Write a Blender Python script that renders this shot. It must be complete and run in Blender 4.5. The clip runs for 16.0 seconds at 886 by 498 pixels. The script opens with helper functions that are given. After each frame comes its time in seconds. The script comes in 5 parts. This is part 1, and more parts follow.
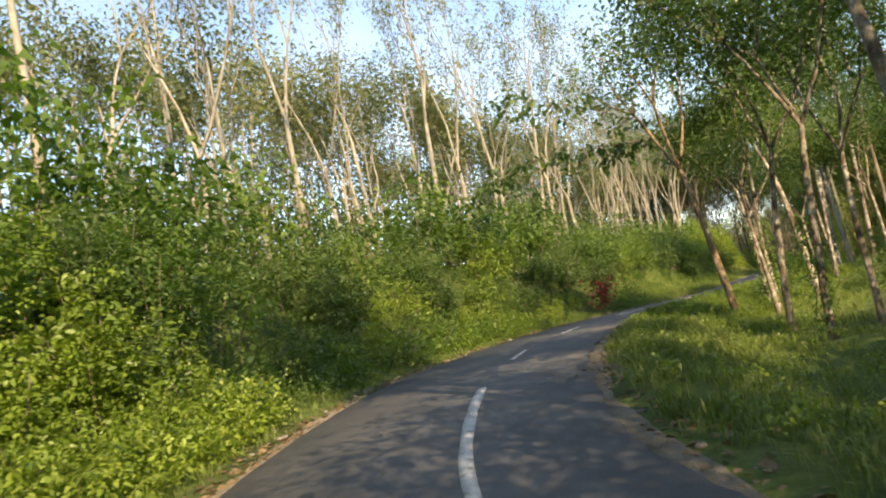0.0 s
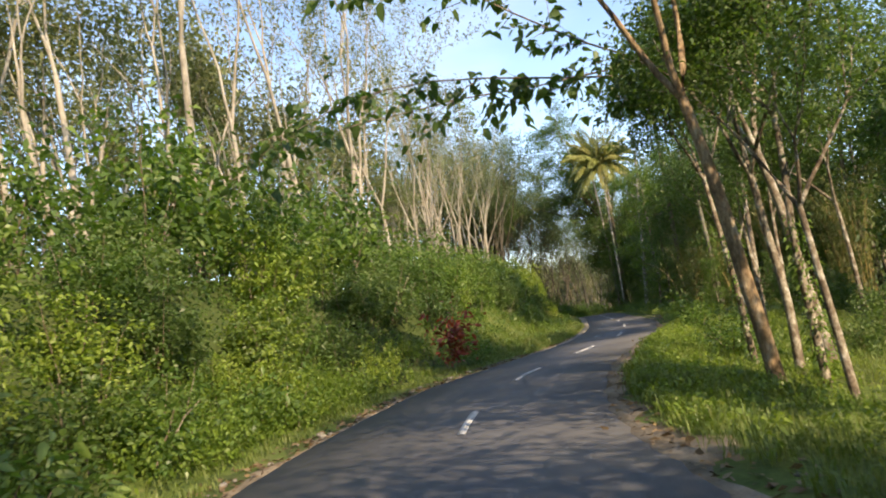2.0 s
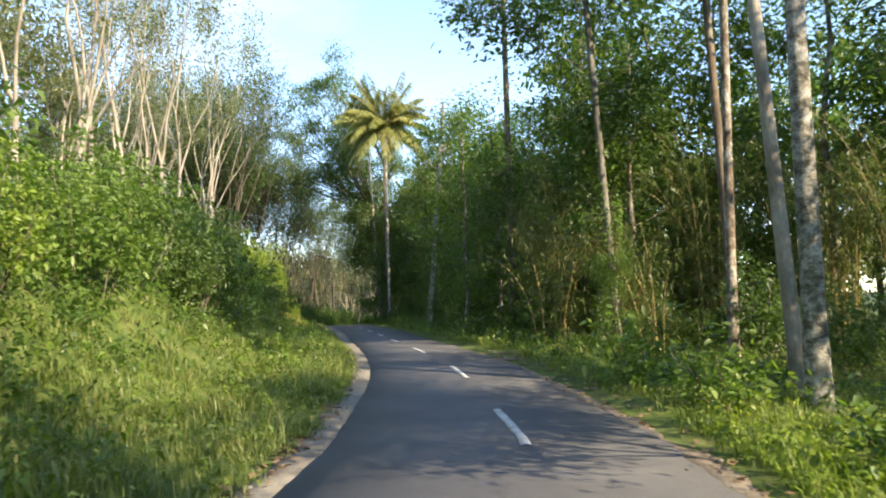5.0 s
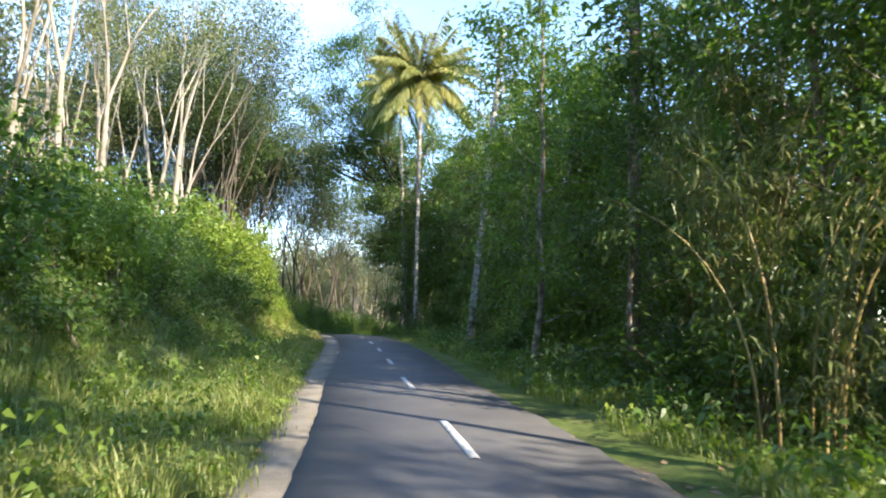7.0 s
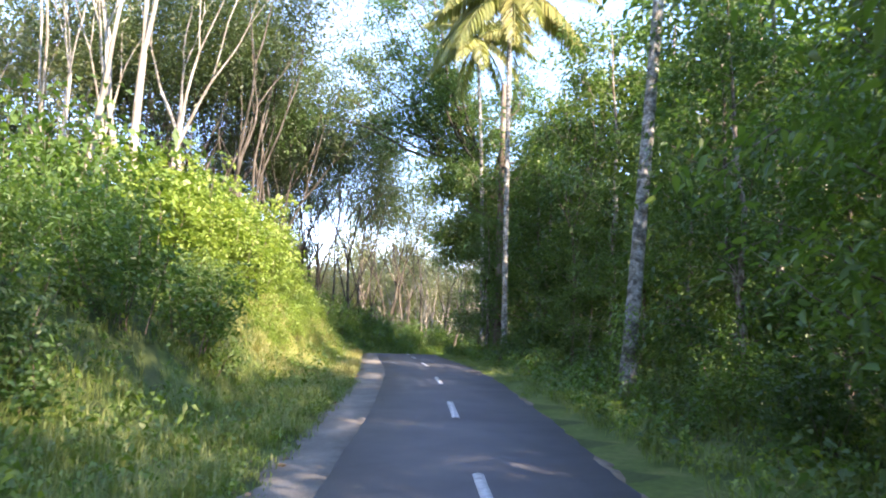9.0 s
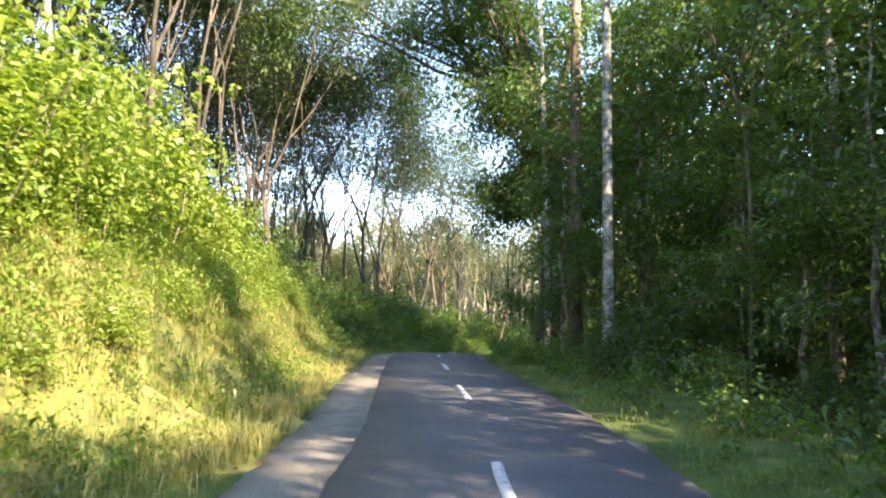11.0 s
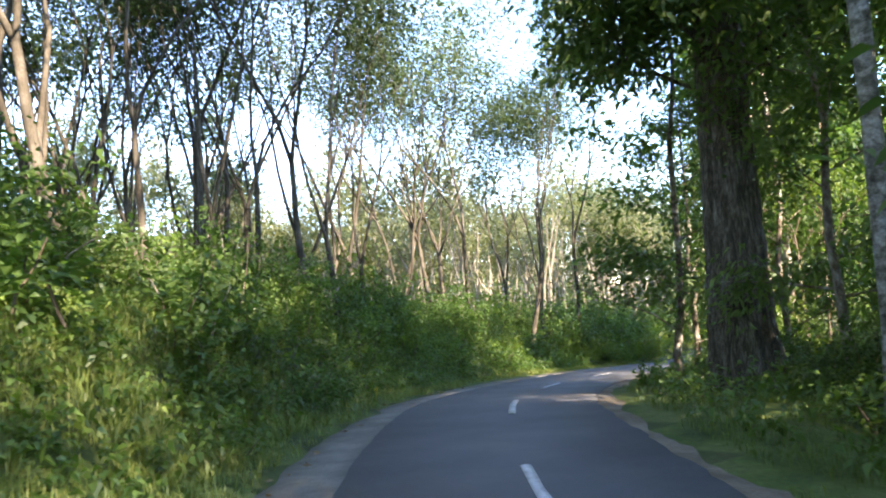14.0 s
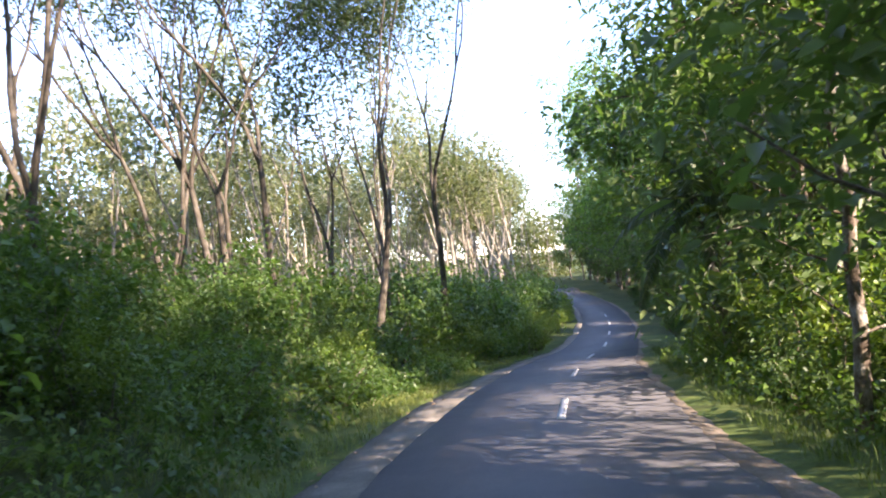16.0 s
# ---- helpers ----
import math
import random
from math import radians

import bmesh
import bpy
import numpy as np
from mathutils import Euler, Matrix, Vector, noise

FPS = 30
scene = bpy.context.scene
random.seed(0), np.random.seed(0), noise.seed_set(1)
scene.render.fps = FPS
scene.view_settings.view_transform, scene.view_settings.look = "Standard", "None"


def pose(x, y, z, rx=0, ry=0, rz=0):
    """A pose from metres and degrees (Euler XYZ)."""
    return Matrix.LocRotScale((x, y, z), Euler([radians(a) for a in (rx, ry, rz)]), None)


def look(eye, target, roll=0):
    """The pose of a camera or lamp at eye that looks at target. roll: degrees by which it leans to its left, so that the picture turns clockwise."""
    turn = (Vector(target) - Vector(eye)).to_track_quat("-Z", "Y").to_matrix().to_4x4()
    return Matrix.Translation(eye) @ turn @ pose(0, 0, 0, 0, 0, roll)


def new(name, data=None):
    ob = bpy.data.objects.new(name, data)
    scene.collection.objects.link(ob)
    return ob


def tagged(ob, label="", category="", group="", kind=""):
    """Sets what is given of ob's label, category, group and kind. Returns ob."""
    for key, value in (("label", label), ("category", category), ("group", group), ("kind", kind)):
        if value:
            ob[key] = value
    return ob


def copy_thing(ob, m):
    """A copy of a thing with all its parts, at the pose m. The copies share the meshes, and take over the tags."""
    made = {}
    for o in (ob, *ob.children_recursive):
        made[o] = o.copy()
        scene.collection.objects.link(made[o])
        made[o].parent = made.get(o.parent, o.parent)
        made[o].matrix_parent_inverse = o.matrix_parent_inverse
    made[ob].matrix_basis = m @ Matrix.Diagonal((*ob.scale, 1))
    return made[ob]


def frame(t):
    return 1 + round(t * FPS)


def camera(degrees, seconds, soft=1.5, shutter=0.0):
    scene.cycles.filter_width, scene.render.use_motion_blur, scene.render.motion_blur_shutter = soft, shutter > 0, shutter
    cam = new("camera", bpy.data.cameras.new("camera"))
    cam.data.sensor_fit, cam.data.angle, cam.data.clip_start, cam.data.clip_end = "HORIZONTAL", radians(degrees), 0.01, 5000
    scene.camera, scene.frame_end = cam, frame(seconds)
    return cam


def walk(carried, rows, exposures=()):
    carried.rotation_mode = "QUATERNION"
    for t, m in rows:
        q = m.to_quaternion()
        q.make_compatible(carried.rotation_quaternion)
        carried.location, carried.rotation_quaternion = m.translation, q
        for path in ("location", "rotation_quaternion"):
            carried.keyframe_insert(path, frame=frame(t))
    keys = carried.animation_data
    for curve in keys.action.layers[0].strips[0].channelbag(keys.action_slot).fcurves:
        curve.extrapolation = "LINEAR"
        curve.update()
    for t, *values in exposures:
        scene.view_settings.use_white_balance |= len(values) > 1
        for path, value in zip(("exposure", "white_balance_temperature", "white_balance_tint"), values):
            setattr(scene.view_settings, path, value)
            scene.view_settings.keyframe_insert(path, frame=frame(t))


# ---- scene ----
cam = camera(58.1, 16.0, soft=2.0, shutter=0.12)
PATH = [
    (0, (0.177, -0.174, 1.701), (0.166, 1.818, 1.885), -11.2),
    (0.5, (-0.1, 4.669, 1.881), (0.051, 6.654, 2.073), -10.1),
    (1, (-0.27, 9.36, 1.993), (0.019, 11.33, 2.18), -9.1),
    (1.5, (-0.044, 14.011, 2.117), (0.383, 15.956, 2.301), -8.9),
    (2, (0.49, 18.263, 2.192), (1.042, 20.176, 2.38), -9.1),
    (2.5, (1.43, 22.792, 2.258), (2.104, 24.667, 2.43), -8.7),
    (3, (2.681, 27.151, 2.255), (3.488, 28.976, 2.391), -8.0),
    (3.5, (4.421, 31.46, 2.331), (5.35, 33.227, 2.447), -6.7),
    (4, (6.456, 35.663, 2.352), (7.48, 37.377, 2.467), -5.1),
    (6.5, (18.454, 55.549, 2.204), (19.575, 57.196, 2.367), 1.3),
    (7, (20.694, 59.319, 2.3), (21.736, 61.018, 2.456), 1.2),
    (7.5, (23.014, 63.432, 2.425), (24.008, 65.157, 2.611), 0.8),
    (8, (25.076, 67.53, 2.358), (26.045, 69.268, 2.557), 1.4),
    (8.5, (27.023, 71.587, 2.347), (27.953, 73.349, 2.521), 1.9),
    (9, (29.121, 75.857, 2.457), (30.005, 77.643, 2.633), 1.4),
    (9.5, (30.938, 79.915, 2.375), (31.787, 81.719, 2.536), 0.4),
    (12, (40.66, 100.974, 2.271), (41.42, 102.819, 2.408), 0.1),
    (12.5, (42.189, 105.346, 2.282), (42.927, 107.198, 2.441), -0.9),
    (13, (43.69, 109.59, 2.235), (44.451, 111.432, 2.395), -1.6),
    (13.5, (45.293, 113.95, 2.14), (46.098, 115.774, 2.288), -2.6),
    (14, (46.985, 118.26, 2.05), (47.84, 120.065, 2.16), -4.0),
    (14.5, (48.833, 122.586, 1.965), (49.752, 124.36, 2.041), -5.1),
    (15, (50.842, 126.783, 1.81), (51.858, 128.504, 1.879), -5.7),
    (15.5, (53.023, 130.754, 1.625), (54.144, 132.409, 1.682), -6.2),
    (16, (55.415, 134.487, 1.362), (56.665, 136.048, 1.39), -6.3),
]
walk(cam, [(t, look(eye, target, roll)) for t, eye, target, roll in PATH], [(0, 1.15, 8800, 14), (1, 0.95, 8000, 17), (2.5, 1.1, 7900, 15), (3.5, 1.35, 7600, 13), (6.5, 1.65, 6900, 13), (8, 2.15, 6100, 20), (9.5, 2.45, 6900, 28), (11.8, 2.4, 7300, 14), (12.5, 2.4, 7000, 16), (13.5, 2.45, 6700, 18), (14.5, 2.5, 6900, 24), (15.2, 2.35, 6700, 30), (16, 2.3, 6600, 30)])

# ---- light ----
SUN_WAY = Vector((0.25, -0.97, 0.62)).normalized()
world = bpy.data.worlds.new("sky")
scene.world = world
world.use_nodes = True
wn, wl = world.node_tree.nodes, world.node_tree.links
wn.clear()
sky = wn.new("ShaderNodeTexSky")
sky.sky_type, sky.sun_disc = "NISHITA", False
sky.sun_elevation, sky.sun_rotation = math.asin(SUN_WAY.z), radians(165)
sky.altitude, sky.air_density, sky.dust_density, sky.ozone_density = 800, 1.0, 0.1, 4.0
coord = wn.new("ShaderNodeTexCoord")
cmap = wn.new("ShaderNodeMapping")
cmap.inputs["Scale"].default_value = (1.0, 1.0, 2.6)
cloud = wn.new("ShaderNodeTexNoise")
cloud.inputs["Scale"].default_value, cloud.inputs["Detail"].default_value = 2.3, 6.0
cramp = wn.new("ShaderNodeMapRange")
cramp.inputs["From Min"].default_value, cramp.inputs["From Max"].default_value = 0.50, 0.68
cramp.inputs["To Max"].default_value = 0.12
cmix = wn.new("ShaderNodeMix")
cmix.data_type = "RGBA"
cmix.inputs["B"].default_value = (6.0, 6.3, 6.9, 1)
back = wn.new("ShaderNodeBackground")
back.inputs["Strength"].default_value = 0.19
wout = wn.new("ShaderNodeOutputWorld")
wl.new(coord.outputs["Generated"], cmap.inputs["Vector"])
wl.new(cmap.outputs["Vector"], cloud.inputs["Vector"])
wl.new(cloud.outputs["Fac"], cramp.inputs["Value"])
wl.new(cramp.outputs["Result"], cmix.inputs["Factor"])
wl.new(sky.outputs["Color"], cmix.inputs["A"])
wl.new(cmix.outputs["Result"], back.inputs["Color"])
wl.new(back.outputs["Background"], wout.inputs["Surface"])

sun = new("sun", bpy.data.lights.new("sun", "SUN"))
sun.data.energy, sun.data.angle, sun.data.color = 4.3, radians(0.53), (1.0, 0.88, 0.68)
sun.matrix_world = look(SUN_WAY * 100, (0, 0, 0))


# ---- materials ----
def material(name):
    m = bpy.data.materials.new(name)
    m.use_nodes = True
    n = m.node_tree.nodes
    n.clear()
    out = n.new("ShaderNodeOutputMaterial")
    return m, n, m.node_tree.links, out


def noise_node(n, l, scale, detail=4.0, rough=0.6, stretch=None):
    co = n.new("ShaderNodeTexCoord")
    tex = n.new("ShaderNodeTexNoise")
    tex.inputs["Scale"].default_value, tex.inputs["Detail"].default_value, tex.inputs["Roughness"].default_value = scale, detail, rough
    if stretch:
        mp = n.new("ShaderNodeMapping")
        mp.inputs["Scale"].default_value = stretch
        l.new(co.outputs["Object"], mp.inputs["Vector"])
        l.new(mp.outputs["Vector"], tex.inputs["Vector"])
    else:
        l.new(co.outputs["Object"], tex.inputs["Vector"])
    return tex


def ramp(n, stops):
    r = n.new("ShaderNodeValToRGB")
    e = r.color_ramp.elements
    e[0].position, e[0].color = stops[0][0], (*stops[0][1], 1)
    e[1].position, e[1].color = stops[-1][0], (*stops[-1][1], 1)
    for pos, col in stops[1:-1]:
        x = e.new(pos)
        x.color = (*col, 1)
    return r


def leaf_material(name, dark, mid, light, glow, through_part=0.38, rough=0.42):
    """Two-sided leaves: each leaf has its own tint; part of the light passes through."""
    m, n, l, out = material(name)
    geo, info = n.new("ShaderNodeNewGeometry"), n.new("ShaderNodeObjectInfo")
    add = n.new("ShaderNodeMath")
    add.operation = "MULTIPLY_ADD"
    add.inputs[1].default_value = 0.55
    l.new(info.outputs["Random"], add.inputs[0])
    sc = n.new("ShaderNodeMath")
    sc.operation = "MULTIPLY"
    sc.inputs[1].default_value = 0.45
    l.new(geo.outputs["Random Per Island"], sc.inputs[0])
    l.new(sc.outputs[0], add.inputs[2])
    r = ramp(n, [(0.0, dark), (0.55, mid), (1.0, light)])
    l.new(add.outputs[0], r.inputs["Fac"])
    tex = noise_node(n, l, 0.9, 2.0)
    hue = n.new("ShaderNodeHueSaturation")
    val = n.new("ShaderNodeMapRange")
    val.inputs["To Min"].default_value, val.inputs["To Max"].default_value = 0.5, 1.5
    l.new(tex.outputs["Fac"], val.inputs["Value"])
    l.new(val.outputs["Result"], hue.inputs["Value"])
    l.new(r.outputs["Color"], hue.inputs["Color"])
    p = n.new("ShaderNodeBsdfPrincipled")
    p.inputs["Roughness"].default_value, p.inputs["Specular IOR Level"].default_value = rough, 0.5
    l.new(hue.outputs["Color"], p.inputs["Base Color"])
    t = n.new("ShaderNodeBsdfTranslucent")
    tint = n.new("ShaderNodeMix")
    tint.data_type, tint.blend_type = "RGBA", "MULTIPLY"
    tint.inputs["Factor"].default_value = 1.0
    tint.inputs["B"].default_value = (*glow, 1)
    l.new(hue.outputs["Color"], tint.inputs["A"])
    l.new(tint.outputs["Result"], t.inputs["Color"])
    mix = n.new("ShaderNodeMixShader")
    mix.inputs["Fac"].default_value = through_part
    l.new(p.outputs[0], mix.inputs[1])
    l.new(t.outputs[0], mix.inputs[2])
    l.new(mix.outputs[0], out.inputs["Surface"])
    return m


def rough_material(name, stops, scale, fine, bump=0.3, rough=0.9, stretch=None, fine_amount=0.25, gloss=0.25):
    """Broad patches of colour, fine grain on top, relief from the grain."""
    m, n, l, out = material(name)
    big = noise_node(n, l, scale, 5.0, 0.65, stretch)
    small = noise_node(n, l, fine, 3.0, 0.7, stretch)
    r = ramp(n, stops)
    l.new(big.outputs["Fac"], r.inputs["Fac"])
    hue = n.new("ShaderNodeHueSaturation")
    val = n.new("ShaderNodeMapRange")
    val.inputs["From Min"].default_value, val.inputs["From Max"].default_value = 0.3, 0.7
    val.inputs["To Min"].default_value, val.inputs["To Max"].default_value = 1 - fine_amount, 1 + fine_amount
    l.new(small.outputs["Fac"], val.inputs["Value"])
    l.new(val.outputs["Result"], hue.inputs["Value"])
    l.new(r.outputs["Color"], hue.inputs["Color"])
    p = n.new("ShaderNodeBsdfPrincipled")
    p.inputs["Roughness"].default_value, p.inputs["Specular IOR Level"].default_value = rough, gloss
    l.new(hue.outputs["Color"], p.inputs["Base Color"])
    b = n.new("ShaderNodeBump")
    b.inputs["Strength"].default_value, b.inputs["Distance"].default_value = bump, 0.02
    l.new(small.outputs["Fac"], b.inputs["Height"])
    l.new(b.outputs["Normal"], p.inputs["Normal"])
    l.new(p.outputs[0], out.inputs["Surface"])
    return m


ASPHALT = rough_material("asphalt", [(0.3, (0.075, 0.075, 0.079)), (0.55, (0.105, 0.105, 0.108)), (0.75, (0.14, 0.137, 0.13))], 0.55, 60, 0.4, 0.68, None, 0.35, 0.42)
CONCRETE = rough_material("pale_concrete", [(0.3, (0.135, 0.122, 0.098)), (0.55, (0.21, 0.193, 0.16)), (0.8, (0.29, 0.27, 0.23))], 1.4, 35, 0.4, 0.9)
DIRT = rough_material("dirt", [(0.3, (0.12, 0.095, 0.065)), (0.55, (0.225, 0.185, 0.135)), (0.8, (0.33, 0.285, 0.22))], 1.2, 25, 0.8, 0.95)
SOIL = rough_material("overgrown_soil", [(0.3, (0.035, 0.05, 0.015)), (0.55, (0.06, 0.085, 0.022)), (0.8, (0.11, 0.10, 0.045))], 0.35, 14, 0.8, 0.95)
PAINT = rough_material("worn_road_paint", [(0.30, (0.20, 0.20, 0.20)), (0.44, (0.50, 0.50, 0.49)), (0.75, (0.70, 0.70, 0.68))], 6, 50, 0.2, 0.7)
SWARD = rough_material("grassed_soil", [(0.3, (0.045, 0.075, 0.016)), (0.5, (0.085, 0.125, 0.026)), (0.75, (0.15, 0.16, 0.055))], 0.8, 9, 0.9, 0.95)
# ground of the cut bank, brightened in colour for the sun on it
SUNLIT_SWARD = rough_material("sunlit_grassed_earth", [(0.3, (0.11, 0.125, 0.03)), (0.5, (0.19, 0.20, 0.055)), (0.75, (0.30, 0.27, 0.10))], 0.9, 9, 0.9, 0.95)
STONE = rough_material("broken_stone", [(0.3, (0.14, 0.125, 0.105)), (0.7, (0.29, 0.27, 0.235))], 3, 30, 0.5, 0.9)
BARK_PALE = rough_material("pale_bark", [(0.3, (0.17, 0.145, 0.105)), (0.5, (0.32, 0.285, 0.225)), (0.7, (0.47, 0.44, 0.37))], 1.6, 14, 0.6, 0.9, (1, 1, 0.35))
BARK_BROWN = rough_material("brown_bark", [(0.3, (0.07, 0.053, 0.038)), (0.48, (0.165, 0.128, 0.09)), (0.6, (0.26, 0.215, 0.165)), (0.72, (0.36, 0.33, 0.275))], 1.8, 16, 0.8, 0.9, (1, 1, 0.3))
BARK_GREY = rough_material("grey_lichen_bark", [(0.3, (0.07, 0.065, 0.05)), (0.5, (0.15, 0.14, 0.11)), (0.7, (0.32, 0.30, 0.26))], 2.2, 18, 0.8, 0.9, (1, 1, 0.5))
# bark past the bend: the shade there is put into the colour
BARK_SHADED = rough_material("shaded_bark", [(0.3, (0.05, 0.043, 0.032)), (0.5, (0.105, 0.09, 0.068)), (0.72, (0.20, 0.175, 0.14))], 2.2, 18, 0.8, 0.9, (1, 1, 0.5))
BARK_RUGGED = rough_material("rugged_dark_bark", [(0.3, (0.035, 0.028, 0.02)), (0.48, (0.10, 0.085, 0.06)), (0.6, (0.19, 0.165, 0.125)), (0.75, (0.30, 0.28, 0.22))], 5.5, 22, 1.0, 0.95, (1.6, 1.6, 0.28), 0.4)
BARK_BLOTCHED = rough_material("blotched_palm_bark", [(0.32, (0.07, 0.065, 0.05)), (0.45, (0.17, 0.16, 0.125)), (0.55, (0.34, 0.325, 0.28)), (0.72, (0.50, 0.485, 0.43))], 4.2, 18, 1.0, 0.9, (1, 1, 1.3), 0.45)
BARK_SPOTTED = rough_material("lichen_spotted_bark", [(0.3, (0.07, 0.052, 0.038)), (0.45, (0.155, 0.12, 0.088)), (0.53, (0.26, 0.225, 0.175)), (0.64, (0.46, 0.43, 0.37))], 3.0, 17, 0.9, 0.9, (1, 1, 0.7), 0.4)
BARK_ORANGE = rough_material("orange_brown_bark", [(0.3, (0.09, 0.058, 0.034)), (0.46, (0.21, 0.14, 0.08)), (0.58, (0.33, 0.24, 0.15)), (0.72, (0.45, 0.37, 0.27))], 3.4, 18, 1.0, 0.9, (1, 1, 0.5), 0.45)
CULM = rough_material("bamboo_culm", [(0.3, (0.16, 0.14, 0.05)), (0.55, (0.32, 0.24, 0.10)), (0.8, (0.42, 0.36, 0.20))], 1.5, 9, 0.2, 0.5, (1, 1, 0.2))
DRY = leaf_material("dry_leaves", (0.13, 0.085, 0.045), (0.27, 0.19, 0.11), (0.42, 0.33, 0.22), (1, 0.9, 0.6), 0.15, 0.8)
LEAF_RUBBER = leaf_material("rubber_tree_leaves", (0.11, 0.135, 0.062), (0.215, 0.24, 0.115), (0.36, 0.36, 0.20), (1.2, 1.3, 0.7), 0.42)
LEAF_FOREST = leaf_material("forest_leaves", (0.05, 0.092, 0.03), (0.10, 0.158, 0.05), (0.18, 0.24, 0.078), (1.3, 1.6, 0.6), 0.43, 0.45)
# rubber leaves past the bend, darkened in colour for the shade they stand in
LEAF_SHADED = leaf_material("shaded_rubber_leaves", (0.045, 0.075, 0.03), (0.085, 0.125, 0.047), (0.16, 0.20, 0.08), (1.2, 1.3, 0.6), 0.36)
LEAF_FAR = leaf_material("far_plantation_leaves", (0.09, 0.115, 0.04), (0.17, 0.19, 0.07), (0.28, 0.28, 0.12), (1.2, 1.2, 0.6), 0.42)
# darker copy of the palm leaves, with the shade mixed into the colour
LEAF_SHADE_PALM = leaf_material("shaded_palm_leaves", (0.03, 0.06, 0.02), (0.06, 0.10, 0.03), (0.12, 0.16, 0.06), (1.2, 1.3, 0.5), 0.3, 0.4)
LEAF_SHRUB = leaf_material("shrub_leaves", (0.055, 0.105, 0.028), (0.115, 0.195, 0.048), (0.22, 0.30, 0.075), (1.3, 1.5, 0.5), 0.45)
# yellow-green with sunlight put into the colour; ferns and coconuts use it too
LEAF_LIGHT = leaf_material("sunlit_leaves", (0.10, 0.17, 0.026), (0.195, 0.28, 0.046), (0.32, 0.39, 0.08), (1.3, 1.4, 0.5), 0.40)
LEAF_BAMBOO = leaf_material("bamboo_leaves", (0.07, 0.11, 0.03), (0.145, 0.18, 0.06), (0.32, 0.32, 0.14), (1.2, 1.3, 0.6), 0.40)
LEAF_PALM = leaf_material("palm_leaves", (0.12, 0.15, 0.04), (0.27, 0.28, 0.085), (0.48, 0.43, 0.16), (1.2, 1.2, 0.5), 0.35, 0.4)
LEAF_RED = leaf_material("red_leaves", (0.11, 0.026, 0.02), (0.24, 0.05, 0.035), (0.42, 0.11, 0.06), (1.3, 0.7, 0.5), 0.35)
# blades for the cut bank, yellowed and brightened to look sunlit
SUNLIT_GRASS = leaf_material("sunlit_grass_blades", (0.12, 0.16, 0.03), (0.27, 0.28, 0.075), (0.45, 0.41, 0.17), (1.2, 1.2, 0.6), 0.35, 0.6)
GRASS = leaf_material("grass_blades", (0.085, 0.135, 0.032), (0.17, 0.225, 0.058), (0.31, 0.32, 0.12), (1.2, 1.4, 0.5), 0.40, 0.5)

# ---- the road's line: x, y, height of the roadway ----
AXIS = [
    (0.2, -70, -2.9), (0.2, -40, -1.75), (0.2, -20, -0.95), (0.2, -6, -0.37), (-0.1, 4.67, 0.06), (-0.27, 9.36, 0.19), (0.49, 18.26, 0.37),
    (2.68, 27.15, 0.45), (6.46, 35.66, 0.50), (18.45, 55.55, 0.42), (23.0, 63.4, 0.53), (29.1, 75.9, 0.58),
    (40.66, 100.97, 0.47), (43.69, 109.6, 0.445), (46.98, 118.26, 0.26), (50.84, 126.78, 0.02), (53.02, 130.75, -0.17), (55.41, 134.49, -0.43),
    (60.6, 140.55, -1.09), (66.95, 146.5, -1.81), (73.6, 152.1, -2.55), (79.9, 156.9, -3.22), (86.5, 161.5, -3.85), (99, 171.4, -4.5), (113, 184.1, -4.85), (122, 193.5, -4.85), (133, 206.5, -4.7), (146, 221, -4.4), (158, 241, -3.8),
]
# along the line: left edge of the asphalt, middle line, right edge, outer edge of the left strip
EDGES = [
    (-64, -2.8, 0.2, 2.2, -3.2), (14, -2.8, 0.2, 2.0, -3.2), (28, -3.0, 0.2, 2.5, -3.4), (40, -2.8, -0.2, 2.2, -3.2), (47, -2.85, -0.1, 2.35, -3.3),
    (54, -2.1, 0.55, 2.5, -2.6), (63, -1.3, 1.35, 3.1, -1.8), (70, -1.05, 1.3, 3.0, -1.6), (80, -1.05, 0.98, 2.7, -1.65), (90, -1.15, 0.77, 2.4, -1.85),
    (104, -1.1, 0.65, 2.5, -2.05), (116, -1.15, 0.65, 2.6, -2.1), (124, -0.8, 1.05, 2.8, -1.8), (133, -0.7, 1.25, 2.9, -1.65), (143, -1.1, 0.95, 2.7, -2.05),
    (150, -1.35, 0.86, 2.55, -2.05), (157, -1.4, 0.79, 2.55, -2.15), (163, -1.6, 0.7, 2.6, -2.45), (172, -1.8, 0.65, 2.7, -2.75), (188, -1.9, 0.4, 2.2, -2.6), (200, -1.9, 0.1, 1.7, -2.4), (290, -1.9, 0.1, 1.7, -2.4),
]


